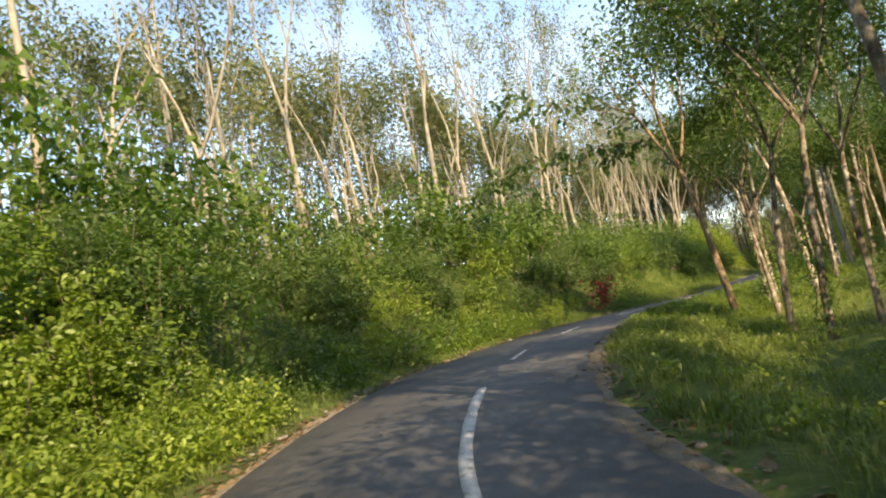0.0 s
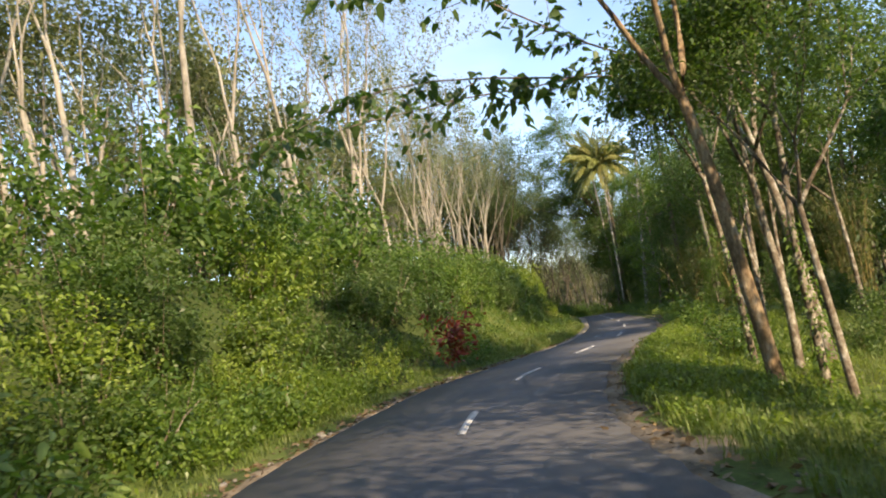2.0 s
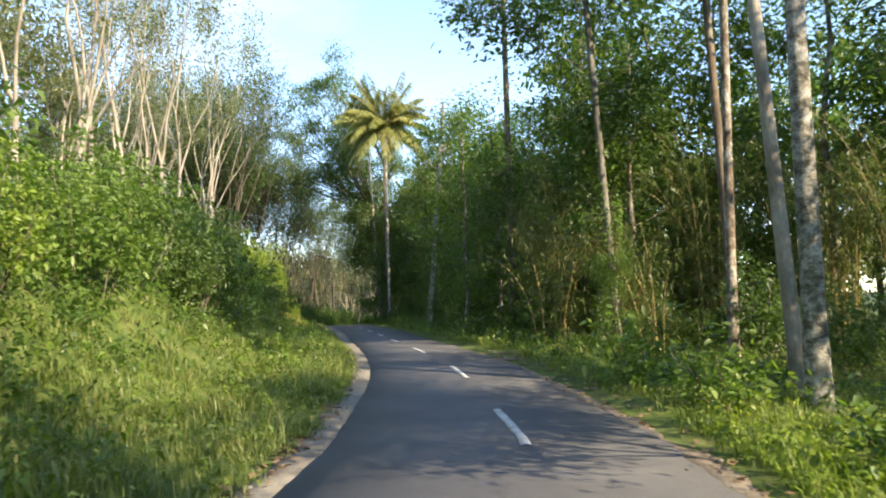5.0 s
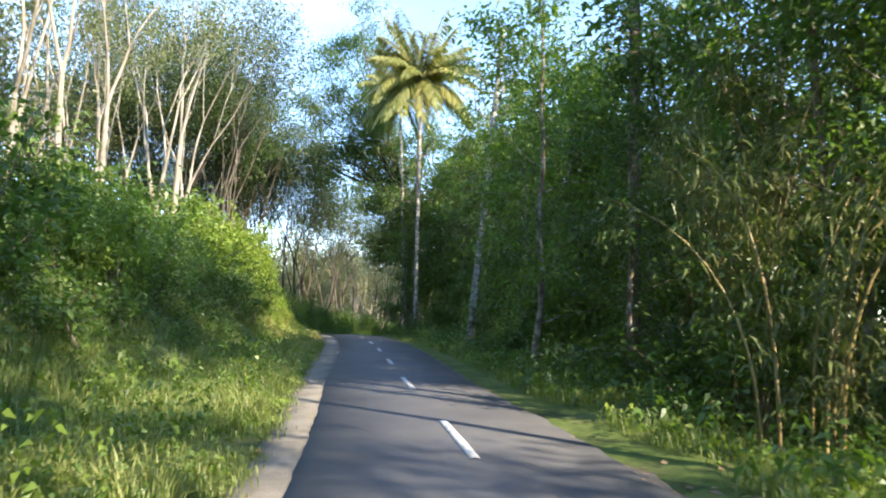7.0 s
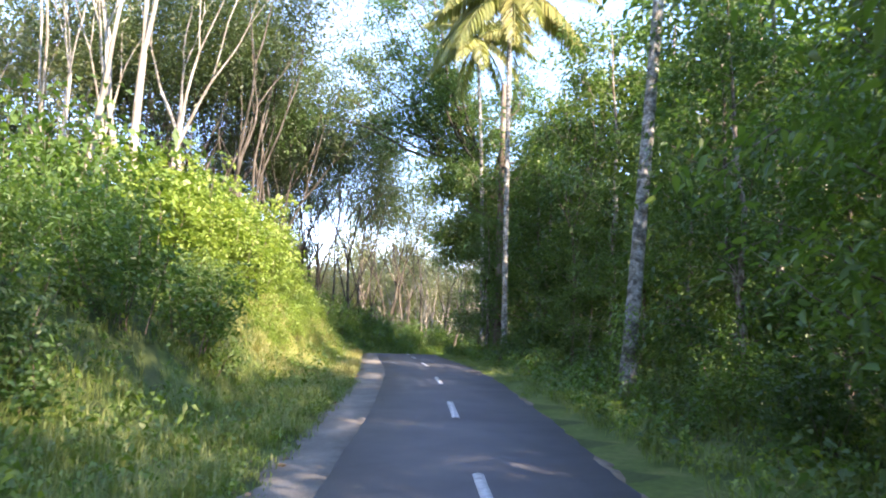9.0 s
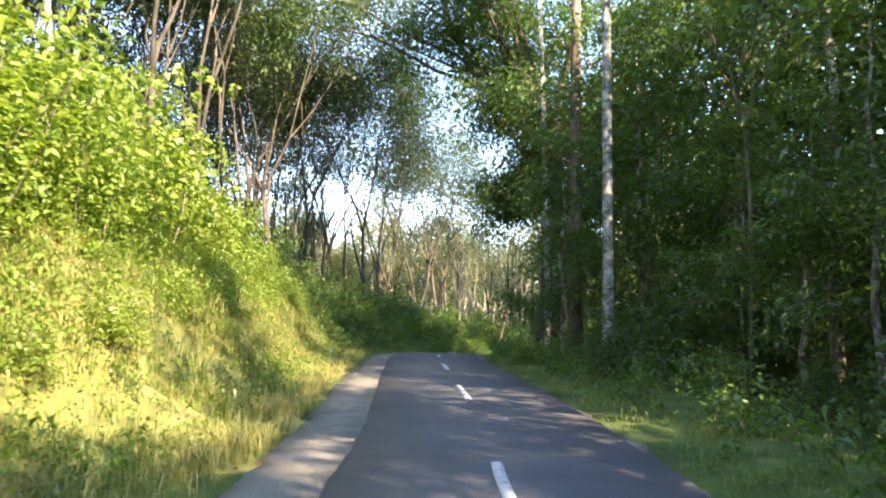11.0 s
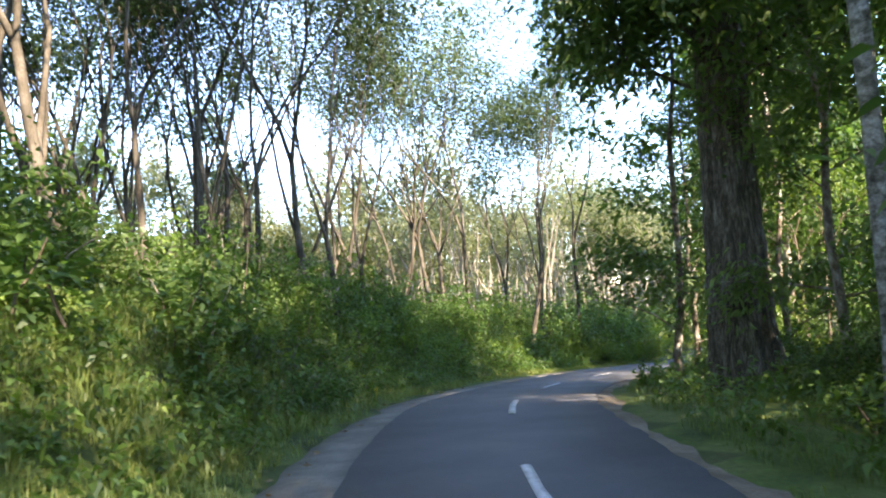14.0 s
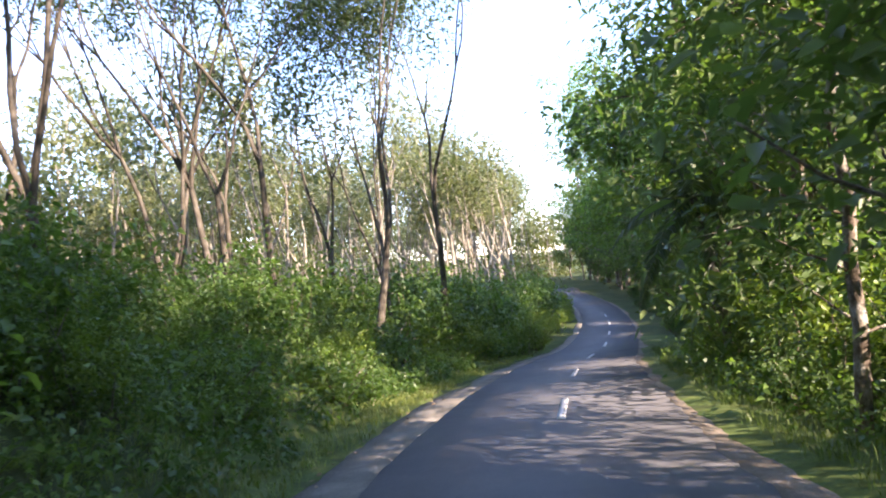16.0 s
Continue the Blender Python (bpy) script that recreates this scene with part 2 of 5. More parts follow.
def spline(points, step=0.25):
    """A smooth line through the points, at even steps."""
    q = np.array(points, float)
    q = np.vstack([2 * q[0] - q[1], q, 2 * q[-1] - q[-2]])
    out = []
    for a, b, c, d in zip(q, q[1:], q[2:], q[3:]):
        # centripetal knots keep the line from swinging between uneven points
        ta, tb, tc = (np.linalg.norm(v) ** 0.5 for v in (b - a, c - b, d - c))
        m1 = (c - b) - tb * (c - a) / (ta + tb) + tb * (b - a) / ta
        m2 = (c - b) - tb * (d - b) / (tb + tc) + tb * (d - c) / tc
        u = np.linspace(0, 1, max(4, int(np.linalg.norm(c - b) / 0.2)), endpoint=False)[:, None]
        out.append((2 * u**3 - 3 * u**2 + 1) * b + (u**3 - 2 * u**2 + u) * m1 + (3 * u**2 - 2 * u**3) * c + (u**3 - u**2) * m2)
    line = np.vstack(out + [q[-2:-1]])
    run = np.r_[0, np.cumsum(np.linalg.norm(np.diff(line[:, :2], axis=0), axis=1))]
    even = np.arange(0, run[-1], step)
    return np.stack([np.interp(even, run, line[:, k]) for k in range(3)], 1), even


LINE, RUN = spline(AXIS)
RUN = RUN - RUN[np.argmin(np.abs(LINE[:, 1] + 6))]
way = np.gradient(LINE[:, :2], axis=0)
way /= np.linalg.norm(way, axis=1)[:, None]
SIDE = np.stack([way[:, 1], -way[:, 0]], 1)
ED = np.array(EDGES)


def edge(s, k):
    return np.interp(s, ED[:, 0], ED[:, k])


def on_line(s, lat):
    """The place beside the line: s metres along it, lat metres to its right."""
    k = [np.interp(s, RUN, c) for c in (LINE[:, 0], LINE[:, 1], SIDE[:, 0], SIDE[:, 1])]
    return k[0] + lat * k[2], k[1] + lat * k[3]


def along(x, y):
    """How far along the line, and how far to its right, a place lies; and the roadway's height there."""
    x, y = np.atleast_1d(np.asarray(x, float)), np.atleast_1d(np.asarray(y, float))
    s, lat, z = np.empty(len(x)), np.empty(len(x)), np.empty(len(x))
    a, n, r, h = LINE[::2, :2], SIDE[::2], RUN[::2], LINE[::2, 2]
    for i in range(0, len(x), 4000):
        dx, dy = x[i : i + 4000, None] - a[:, 0], y[i : i + 4000, None] - a[:, 1]
        k = np.argmin(dx * dx + dy * dy, 1)
        row = np.arange(len(k))
        px, py = dx[row, k], dy[row, k]
        side = px * n[k, 0] + py * n[k, 1]
        s[i : i + 4000], z[i : i + 4000] = r[k] + (-px * n[k, 1] + py * n[k, 0]), h[k]
        lat[i : i + 4000] = np.sign(side) * np.hypot(px, py)
    return s, lat, z


# along the line: left verge width, bank height, bank run, hill slope; right drop and its run
BANKS = np.array([
    (-64, 1.6, 3.2, 4.5, 0.24, 1.2, 5.0), (50, 1.6, 3.3, 4.5, 0.24, 1.2, 5.0), (64, 2.0, 2.5, 4.0, 0.20, 0.3, 4.0), (100, 2.2, 2.2, 3.5, 0.16, 0.2, 4.0),
    (112, 1.8, 2.4, 2.8, 0.14, 0.2, 4.0), (120, 0.8, 2.5, 2.8, 0.12, 0.2, 4.0), (136, 0.7, 2.5, 2.8, 0.07, 0.2, 4.0), (149, 0.9, 2.3, 3.2, 0.03, 0.2, 4.0), (158, 1.0, 1.7, 3.2, 0.0, 0.3, 4.0), (172, 1.0, 1.3, 3.2, 0.0, 0.4, 4.0), (190, 1.2, 0.9, 3.5, 0.0, 0.4, 4.0), (290, 1.5, 0.6, 4.0, 0.0, 0.4, 4.0),
])


def smooth(v):
    v = np.clip(v, 0, 1)
    return v * v * (3 - 2 * v)


def ground_z(x, y):
    x, y = np.asarray(x, float), np.asarray(y, float)
    s, lat, z = along(x, y)
    b = [np.interp(s, BANKS[:, 0], BANKS[:, k]) for k in range(1, 7)]
    left = np.maximum(edge(s, 4) - lat, 0)
    right = np.maximum(lat - edge(s, 3) - 0.5, 0)
    up = b[1] * smooth((left - b[0]) / b[2]) + b[3] * np.clip(left - b[0] - 2, 0, 55)
    down = b[4] * smooth(right / b[5]) + 0.02 * np.clip(right - 6, 0, 40)
    inside = smooth((lat - edge(s, 4)) / 0.6) * smooth((edge(s, 3) + 0.6 - lat) / 0.6)
    far = np.clip(left - 60, 0, 200) * 0.10 * (s > 120)
    lumps = 0.12 * (np.sin(x * 0.9 + 1.3 * np.sin(y * 0.6)) + np.sin(y * 1.1 + 1.7 * np.sin(x * 0.5))) * smooth(np.maximum(left - 0.5, right) / 2)
    return z + up - down + far + lumps - 0.09 * inside


def gz(x, y):
    return float(ground_z([x], [y])[0])


# ---- mesh helpers ----
def mesh_of(name, verts, faces, mat, sides=4):
    """A mesh from arrays of corners and of faces with the same number of sides."""
    v, f = np.asarray(verts, np.float32), np.asarray(faces, np.int32)
    me = bpy.data.meshes.new(name)
    me.vertices.add(len(v))
    me.vertices.foreach_set("co", v.ravel())
    me.loops.add(f.size)
    me.loops.foreach_set("vertex_index", f.ravel())
    me.polygons.add(len(f))
    me.polygons.foreach_set("loop_start", np.arange(0, f.size, f.shape[1], dtype=np.int32))
    me.materials.append(mat)
    me.update(calc_edges=True)
    return me


def shaded(me):
    me.polygons.foreach_set("use_smooth", np.ones(len(me.polygons), bool))
    return me


def part(name, me, parent, label=""):
    ob = new(name, me)
    ob.parent = parent
    if label:
        tagged(ob, label)
    return ob


RNG = np.random.default_rng(7)


def unit(v):
    return v / np.maximum(np.linalg.norm(v, axis=-1, keepdims=True), 1e-9)


def tube(points, radii, sides=6):
    """Corners and faces of a tapered limb along the points."""
    p, r = np.asarray(points, float), np.asarray(radii, float)
    d = unit(np.gradient(p, axis=0))
    ref = np.where(np.abs(d[:, 2:3]) > 0.9, [[1.0, 0, 0]], [[0, 0, 1.0]])
    u = unit(np.cross(d, ref))
    w = np.cross(d, u)
    a = np.linspace(0, 2 * np.pi, sides, endpoint=False)
    v = p[:, None] + r[:, None, None] * (np.cos(a)[None, :, None] * u[:, None] + np.sin(a)[None, :, None] * w[:, None])
    i, j = np.meshgrid(np.arange(len(p) - 1), np.arange(sides), indexing="ij")
    k = (j + 1) % sides
    f = np.stack([i * sides + j, i * sides + k, (i + 1) * sides + k, (i + 1) * sides + j], -1).reshape(-1, 4)
    return v.reshape(-1, 3), f


def joined(pieces):
    vs, fs, n = [], [], 0
    for v, f in pieces:
        vs.append(v)
        fs.append(f + n)
        n += len(v)
    return np.vstack(vs), np.vstack(fs)


def leaves(base, way, length, width, fold=0.25, droop=0.35):
    """Leaves as small folded blades: base places, ways along them, lengths and widths."""
    n = len(base)
    way = unit(way)
    up = unit(RNG.normal(size=(n, 3)) * 0.55 + [0, 0, 1.0])
    side = unit(np.cross(way, up))
    top = np.cross(side, way)
    length, width = np.broadcast_to(length, n)[:, None], np.broadcast_to(width, n)[:, None]
    mid = base + way * length * 0.45
    tip = base + way * length - [0, 0, 1] * length * droop
    a, b = mid + side * width / 2 + top * width * fold, mid - side * width / 2 + top * width * fold
    v = np.stack([base, a, tip, b], 1).reshape(-1, 3)
    return v, np.arange(4 * n, dtype=np.int32).reshape(-1, 4)


def broad_leaves(base, way, length, width, fold=0.15, droop=0.3):
    """Rounded leaves of two halves along a midrib."""
    n = len(base)
    way = unit(way)
    side = unit(np.cross(way, unit(RNG.normal(size=(n, 3)) * 0.55 + [0, 0, 1.0])))
    top = np.cross(side, way)
    length, width = np.broadcast_to(length, n)[:, None], np.broadcast_to(width, n)[:, None]
    down = np.array([0, 0, 1]) * length * droop
    low, high = base + way * length * 0.28 - down * 0.08, base + way * length * 0.68 - down * 0.5
    out, up = side * width / 2, top * width * fold
    tip = base + way * length - down
    v = np.stack([base, low + out + up, high + out * 0.85 + up, tip, high - out * 0.85 + up, low - out + up], 1).reshape(-1, 3)
    k = np.arange(n)[:, None] * 6
    return v, np.vstack([k + [0, 1, 2, 3], k + [0, 3, 4, 5]]).astype(np.int32)


def rand_ways(n, lift=0.0):
    v = RNG.normal(size=(n, 3))
    v[:, 2] = v[:, 2] * 0.6 + lift
    return unit(v)


def limb(p, d, length, r0, r1, wobble, rise=0.0, steps=5):
    """A crooked limb: its points and radii."""
    pts, d = [np.array(p, float)], np.array(d, float)
    for _ in range(steps):
        d = unit(d + RNG.normal(size=3) * wobble + [0, 0, rise])
        pts.append(pts[-1] + d * length / steps)
    return np.array(pts), np.linspace(r0, r1, steps + 1), d


def grown(height, bole, radius, forks, spread, levels, wobble=0.06, lean=(0, 0), shrink=0.72, leafy=2):
    """A trunk that forks again and again: tubes of the wood, and the places and ways of its twigs."""
    wood, twigs = [], []
    pts, rad, d = limb((0, 0, -0.3), (lean[0], lean[1], 1), bole + 0.3, radius * 1.25, radius * 0.78, wobble * 0.5, 0.02, 8)
    rad[0] *= 1.35
    wood.append(tube(pts, rad, 8))

    def split(p, d, length, r, level):
        count = forks if level < levels else 2
        turn = RNG.uniform(0, 6.28)
        for k in range(count):
            a = turn + k * 6.28 / count + RNG.uniform(-0.5, 0.5)
            axis = unit(np.cross(d, [math.cos(a), math.sin(a), 0.1]))
            tilt = spread * RNG.uniform(0.5, 1.3)
            e = unit(d * math.cos(tilt) + np.cross(axis, d) * math.sin(tilt))
            ln = length * RNG.uniform(0.7, 1.2)
            q, rr, e2 = limb(p, e, ln, r * 0.75, r * 0.42, wobble * 1.6, 0.05, 4 if level < 3 else 3)
            wood.append(tube(q, rr, 6 if level < 2 else 5 if level < 3 else 3))
            if level >= levels:
                twigs.append((q, e2))
            else:
                if level >= leafy:
                    twigs.append((q[1:], e2))
                split(q[-1], e2, length * shrink, r * 0.55, level + 1)

    split(pts[-1], d, (height - bole) * 0.42, radius * 0.85, 1)
    return wood, twigs


def twig_leaves(twigs, per_twig, size, spread, aspect=0.45, droop=0.4, lift=0.15, foot=None, shape=leaves):
    base, wy = [], []
    for q, d in twigs:
        n = max(1, int(per_twig * RNG.uniform(0.4, 1.5)))
        k = RNG.uniform(0, len(q) - 1, n)
        i = np.minimum(k.astype(int), len(q) - 2)
        p = q[i] + (q[i + 1] - q[i]) * (k - i)[:, None]
        base.append(p + RNG.normal(size=(n, 3)) * spread * [1, 1, 0.6])
        wy.append(unit(rand_ways(n, lift) + d * 0.5))
    base, wy = np.vstack(base), np.vstack(wy)
    if foot:
        # traffic keeps the space over the roadway free of leaves
        _, lat, z = along(base[:, 0] + foot[0], base[:, 1] + foot[1])
        high = base[:, 2] + foot[2] - z
        free = (np.abs(lat) > 4.0) | (lat > 1.8) & (high > 4.3) | (high > 9.0)
        base, wy = base[free], wy[free]
    ln = size * RNG.uniform(0.6, 1.35, len(base))
    return shape(base, wy, ln, ln * aspect, droop=droop)


def root(name, label, category, group=""):
    return tagged(new(name), label, category, group)


def place(x, y, turn, size=1.0, sink=0.05, tilt=(0, 0), tall=1.0):
    lean = Euler((tilt[1], -tilt[0], 0)).to_matrix().to_4x4()  # tilt: towards -x, towards -y
    return Matrix.Translation((x, y, gz(x, y) - sink)) @ lean @ Matrix.LocRotScale(None, Euler((0, 0, turn)), (size, size, size * tall))


USED = set()


def set_out(ob, m):
    """Puts a pattern thing at m the first time, and a copy of it after that."""
    if ob.name in USED:
        return copy_thing(ob, m)
    USED.add(ob.name)
    ob.matrix_basis = m
    return ob


# ---- ground and road ----
def stretched(lo, hi, step, far):
    out, d = [], step
    x = hi
    while x < far:
        d *= 1.35
        x += d
        out.append(x)
    out = np.array(out)
    return np.r_[lo - (out[::-1] - hi), np.arange(lo, hi + step / 2, step), out]


gx, gy = stretched(-45, 120, 1.25, 1600), stretched(-60, 215, 1.25, 1600)
X, Y = np.meshgrid(gx, gy, indexing="ij")
Z = ground_z(X.ravel(), Y.ravel())
i, j = np.meshgrid(np.arange(len(gx) - 1), np.arange(len(gy) - 1), indexing="ij")
w = len(gy)
faces = np.stack([i * w + j, (i + 1) * w + j, (i + 1) * w + j + 1, i * w + j + 1], -1).reshape(-1, 4)
ground = tagged(new("ground", shaded(mesh_of("ground", np.stack([X.ravel(), Y.ravel(), Z], 1), faces, SOIL))), "overgrown soil of the forest floor and banks", "ground", kind="structure")
# grass covers the verges; on the cut bank sunlight is put into its colour
ground.data.materials.append(SWARD)
ground.data.materials.append(SUNLIT_SWARD)
cx, cy = (X[1:, 1:] + X[:-1, :-1]).ravel() / 2, (Y[1:, 1:] + Y[:-1, :-1]).ravel() / 2
cs, cl, _ = along(cx, cy)
cd_left, cd_right = edge(cs, 4) - cl, cl - edge(cs, 3)
cover = np.zeros(len(cs), np.int32)
cover[(cs > 0) & (cs < 86) & (cd_right > 0) & (cd_right < 8) | (cs > 86) & (cs < 200) & (cd_right > 0) & (cd_right < 3.2)] = 1
cover[(cs > 0) & (cs < 200) & (cd_left > 0) & (cd_left < np.interp(cs, [0, 58, 66, 90, 112, 138, 142], [2, 2, 5.5, 3.5, 3, 5, 2]))] = 1
cover[(cs > 114) & (cs < 138) & (cd_left > 0.4) & (cd_left < 6)] = 2
ground.data.polygons.foreach_set("material_index", cover)


def strip(name, s, lat0, lat1, dz0, dz1, mat, thick=0.08):
    """A paved band between two distances from the line, with an edge of some thickness."""
    n = len(s)
    z = np.interp(s, RUN, LINE[:, 2])
    x0, y0 = on_line(s, lat0)
    x1, y1 = on_line(s, lat1)
    mx, my = on_line(s, (lat0 + lat1) / 2)
    rows = [(x0, y0, z + dz0 - thick), (x0, y0, z + dz0), (mx, my, z + (dz0 + dz1) / 2 + 0.012), (x1, y1, z + dz1), (x1, y1, z + dz1 - thick)]
    v = np.stack([np.stack(r, 1) for r in rows], 1).reshape(-1, 3)
    i, j = np.meshgrid(np.arange(n - 1), np.arange(4), indexing="ij")
    f = np.stack([i * 5 + j, i * 5 + j + 1, (i + 1) * 5 + j + 1, (i + 1) * 5 + j], -1).reshape(-1, 4)
    return mesh_of(name, v, f, mat)


def ragged(s, seed, amount):
    return amount * (np.sin(s * 2.1 + seed) + np.sin(s * 4.7 + seed * 2.3) + 0.7 * np.sin(s * 9.3 + seed * 3.1) + 1.4 * np.sin(s * 0.6 + seed)) / 2.5


S = np.arange(-60, 270, 0.3)
road = tagged(new("road", strip("road", S, edge(S, 1) + ragged(S, 1, 0.02), edge(S, 3) + ragged(S, 2, 0.06), 0, 0, ASPHALT)), "grey asphalt country road with a worn surface", "road", kind="structure")
SL = np.arange(58, 270, 0.3)
tagged(new("pavement", strip("pavement", SL, edge(SL, 4) + ragged(SL, 3, 0.05), edge(SL, 1) + 0.02, -0.02, -0.012, CONCRETE)), "pale concrete strip along the edge of the asphalt", "pavement", kind="structure")
SA = np.arange(-60, 62, 0.3)
tagged(new("shoulder_1", strip("shoulder", SA, edge(SA, 4) - 0.25 + ragged(SA, 4, 0.22), edge(SA, 1) + 0.06, -0.07, -0.014, DIRT)), "bare dirt shoulder strewn with dry leaves", "shoulder", kind="structure")
SR = np.arange(-60, 270, 0.3)
wide = np.interp(SR, [0, 20, 45, 75, 82, 136, 145, 155, 166, 250], [0.9, 0.9, 0.9, 0.5, 0.15, 0.2, 0.65, 0.85, 0.6, 0.4])
tagged(new("shoulder_2", strip("shoulder", SR, edge(SR, 3) - 0.12, edge(SR, 3) + wide + ragged(SR, 5, 0.16), -0.014, -0.09, DIRT)), "bare dirt shoulder beside the grass verge", "shoulder", kind="structure")

DASHES = [(-40, -37), (-31, -28), (-22, -19), (-13, -10), (-4, -1), (3, 6), (12.5, 21.5), (27.4, 30.3), (36.8, 39.5), (45, 48.4), (53.5, 56.8), (62.6, 66), (71.2, 74.2), (79.9, 83), (88, 91), (96, 99),
          (104.8, 108), (113.3, 116.5), (122.5, 125.7), (131.4, 134.9), (140.7, 144.2), (149.5, 152.5), (157.8, 161.0), (167.1, 170.4), (176.5, 179.6), (185.3, 188.2), (194, 197), (202.6, 205.6), (211.3, 214.3), (220, 223)]
for a, b in DASHES:
    s = np.linspace(a, b, max(4, int((b - a) / 0.5)))
    c = edge(s, 2)
    half = 0.085 if b < 22 else 0.068
    part("dash", strip("dash", s, c - half + ragged(s, a, 0.008), c + half + ragged(s, b, 0.008), 0.021, 0.021, PAINT, 0.012), road)


# ---- plants: kinds ----
def tree_kind(name, label, bark, leaf, height, bole, radius, forks, spread, levels, per_twig, size, puff, group, lean=(0, 0), aspect=0.45, category="tree", droop=0.4, leafy=2):
    """A forked tree: trunk with its limbs, and a crown of single leaves."""
    ob = root(name, label, category, group)
    wood, twigs = grown(height, bole, radius, forks, spread, levels, lean=lean, leafy=leafy)
    part("trunk", shaded(mesh_of("trunk", *joined(wood), bark)), ob)
    part("crown", mesh_of("crown", *twig_leaves(twigs, per_twig, size, puff, aspect, droop), leaf), ob)
    return ob


def forest_kind(height, radius, reach, per_twig, size, leaf=None, label="tall dark forest tree with dense broad leaves"):
    """A forest tree with a leader and leafy limbs from low down to the top."""
    ob = root("forest_tree", label, "tree", "dense forest beside the road")
    u = np.linspace(0, 1, 12)
    q = np.cumsum(np.vstack([[0, 0, -0.3], np.hstack([RNG.normal(size=(11, 2)) * 0.12, np.full((11, 1), height / 11)])]), 0)
    wood, twigs = [tube(q, radius * (1.25 - 1.1 * u) + 0.02, 8)], []
    for k in range(20):
        h = 0.14 + 0.84 * (k + RNG.uniform(0, 1)) / 20
        p0 = np.array([np.interp(h, u, q[:, c]) for c in range(3)])
        a = k * 2.4 + RNG.uniform(-0.5, 0.5)
        ln = reach * (0.55 + 0.6 * math.sin(min(h * 1.5, 1.0) * 3.14 * 0.75)) * RNG.uniform(0.6, 1.15) * (1.15 - 0.55 * h)
        p, r, d = limb(p0, (math.cos(a), math.sin(a), 0.25 + 0.5 * h), ln, radius * 0.35 * (1.1 - h), 0.015, 0.18, 0.0, 4)
        wood.append(tube(p, r, 4))
        twigs.append((p[1:], d))
        for _ in range(2):
            e, r2, d2 = limb(p[int(RNG.integers(2, 5))], unit(d + rand_ways(1, 0.2)[0]), ln * 0.45, 0.02, 0.006, 0.2, 0, 3)
            wood.append(tube(e, r2, 3))
            twigs.append((e, d2))
    part("trunk", shaded(mesh_of("trunk", *joined(wood), BARK_SPOTTED)), ob)
    part("crown", mesh_of("crown", *twig_leaves(twigs, per_twig, size, 0.6, 0.5, 0.5, shape=broad_leaves), leaf or LEAF_FOREST), ob)
    return ob


def shrub_kind(label, leaf, height, width, shoots, per_shoot, size, group, name="shrub", aspect=0.5, arch=0.5, shape=leaves):
    """Many arching shoots from one foot, leafy along their upper part."""
    ob = root(name, label, "shrub", group)
    stems, base, wy = [], [], []
    for k in range(shoots):
        a = RNG.uniform(0, 6.28)
        out = RNG.uniform(0.1, 1.0) ** 0.7 * width / 2
        h = height * RNG.uniform(0.45, 1.0) * (1 - 0.35 * (out / (width / 2)) ** 2)
        foot = np.array([math.cos(a), math.sin(a), 0]) * out * 0.45
        head = np.array([math.cos(a) * out, math.sin(a) * out, h]) + RNG.normal(size=3) * 0.12
        u = np.linspace(0, 1, 7)[:, None]
        q = foot + (head - foot) * u + np.array([0, 0, 1]) * arch * np.sin(u * 3.14) * 0.35 * h * 0.4 + RNG.normal(size=(7, 3)) * 0.05
        if k % 9 == 0:
            stems.append(tube(q[::2], np.linspace(0.022, 0.006, 4), 3))
        # leaves sit in clusters along the upper shoot, with gaps between
        for c in range(3):
            n = max(3, int(per_shoot / 3 * RNG.uniform(0.5, 1.5)))
            t = min(5.99, (0.3 + 0.7 * (c + RNG.uniform(0.1, 1.0)) / 3) * 6)
            i = int(t)
            p = q[i] + (q[i + 1] - q[i]) * (t - i) + RNG.normal(size=3) * 0.09
            base.append(p + RNG.normal(size=(n, 3)) * [1, 1, 0.6] * size * RNG.uniform(0.6, 1.3))
            wy.append(unit(rand_ways(n, 0.25) + [math.cos(a) * 0.5, math.sin(a) * 0.5, 0]))
    base, wy = np.vstack(base), np.vstack(wy)
    ln = size * RNG.uniform(0.6, 1.3, len(base))
    if shoots > 36:
        part("stem", mesh_of("stem", *joined(stems), BARK_BROWN), ob)
    else:
        for one in stems:
            part("stem", mesh_of("stem", *one, BARK_BROWN), ob)
    part("foliage", mesh_of("foliage", *shape(base, wy, ln, ln * aspect), leaf), ob)
    return ob


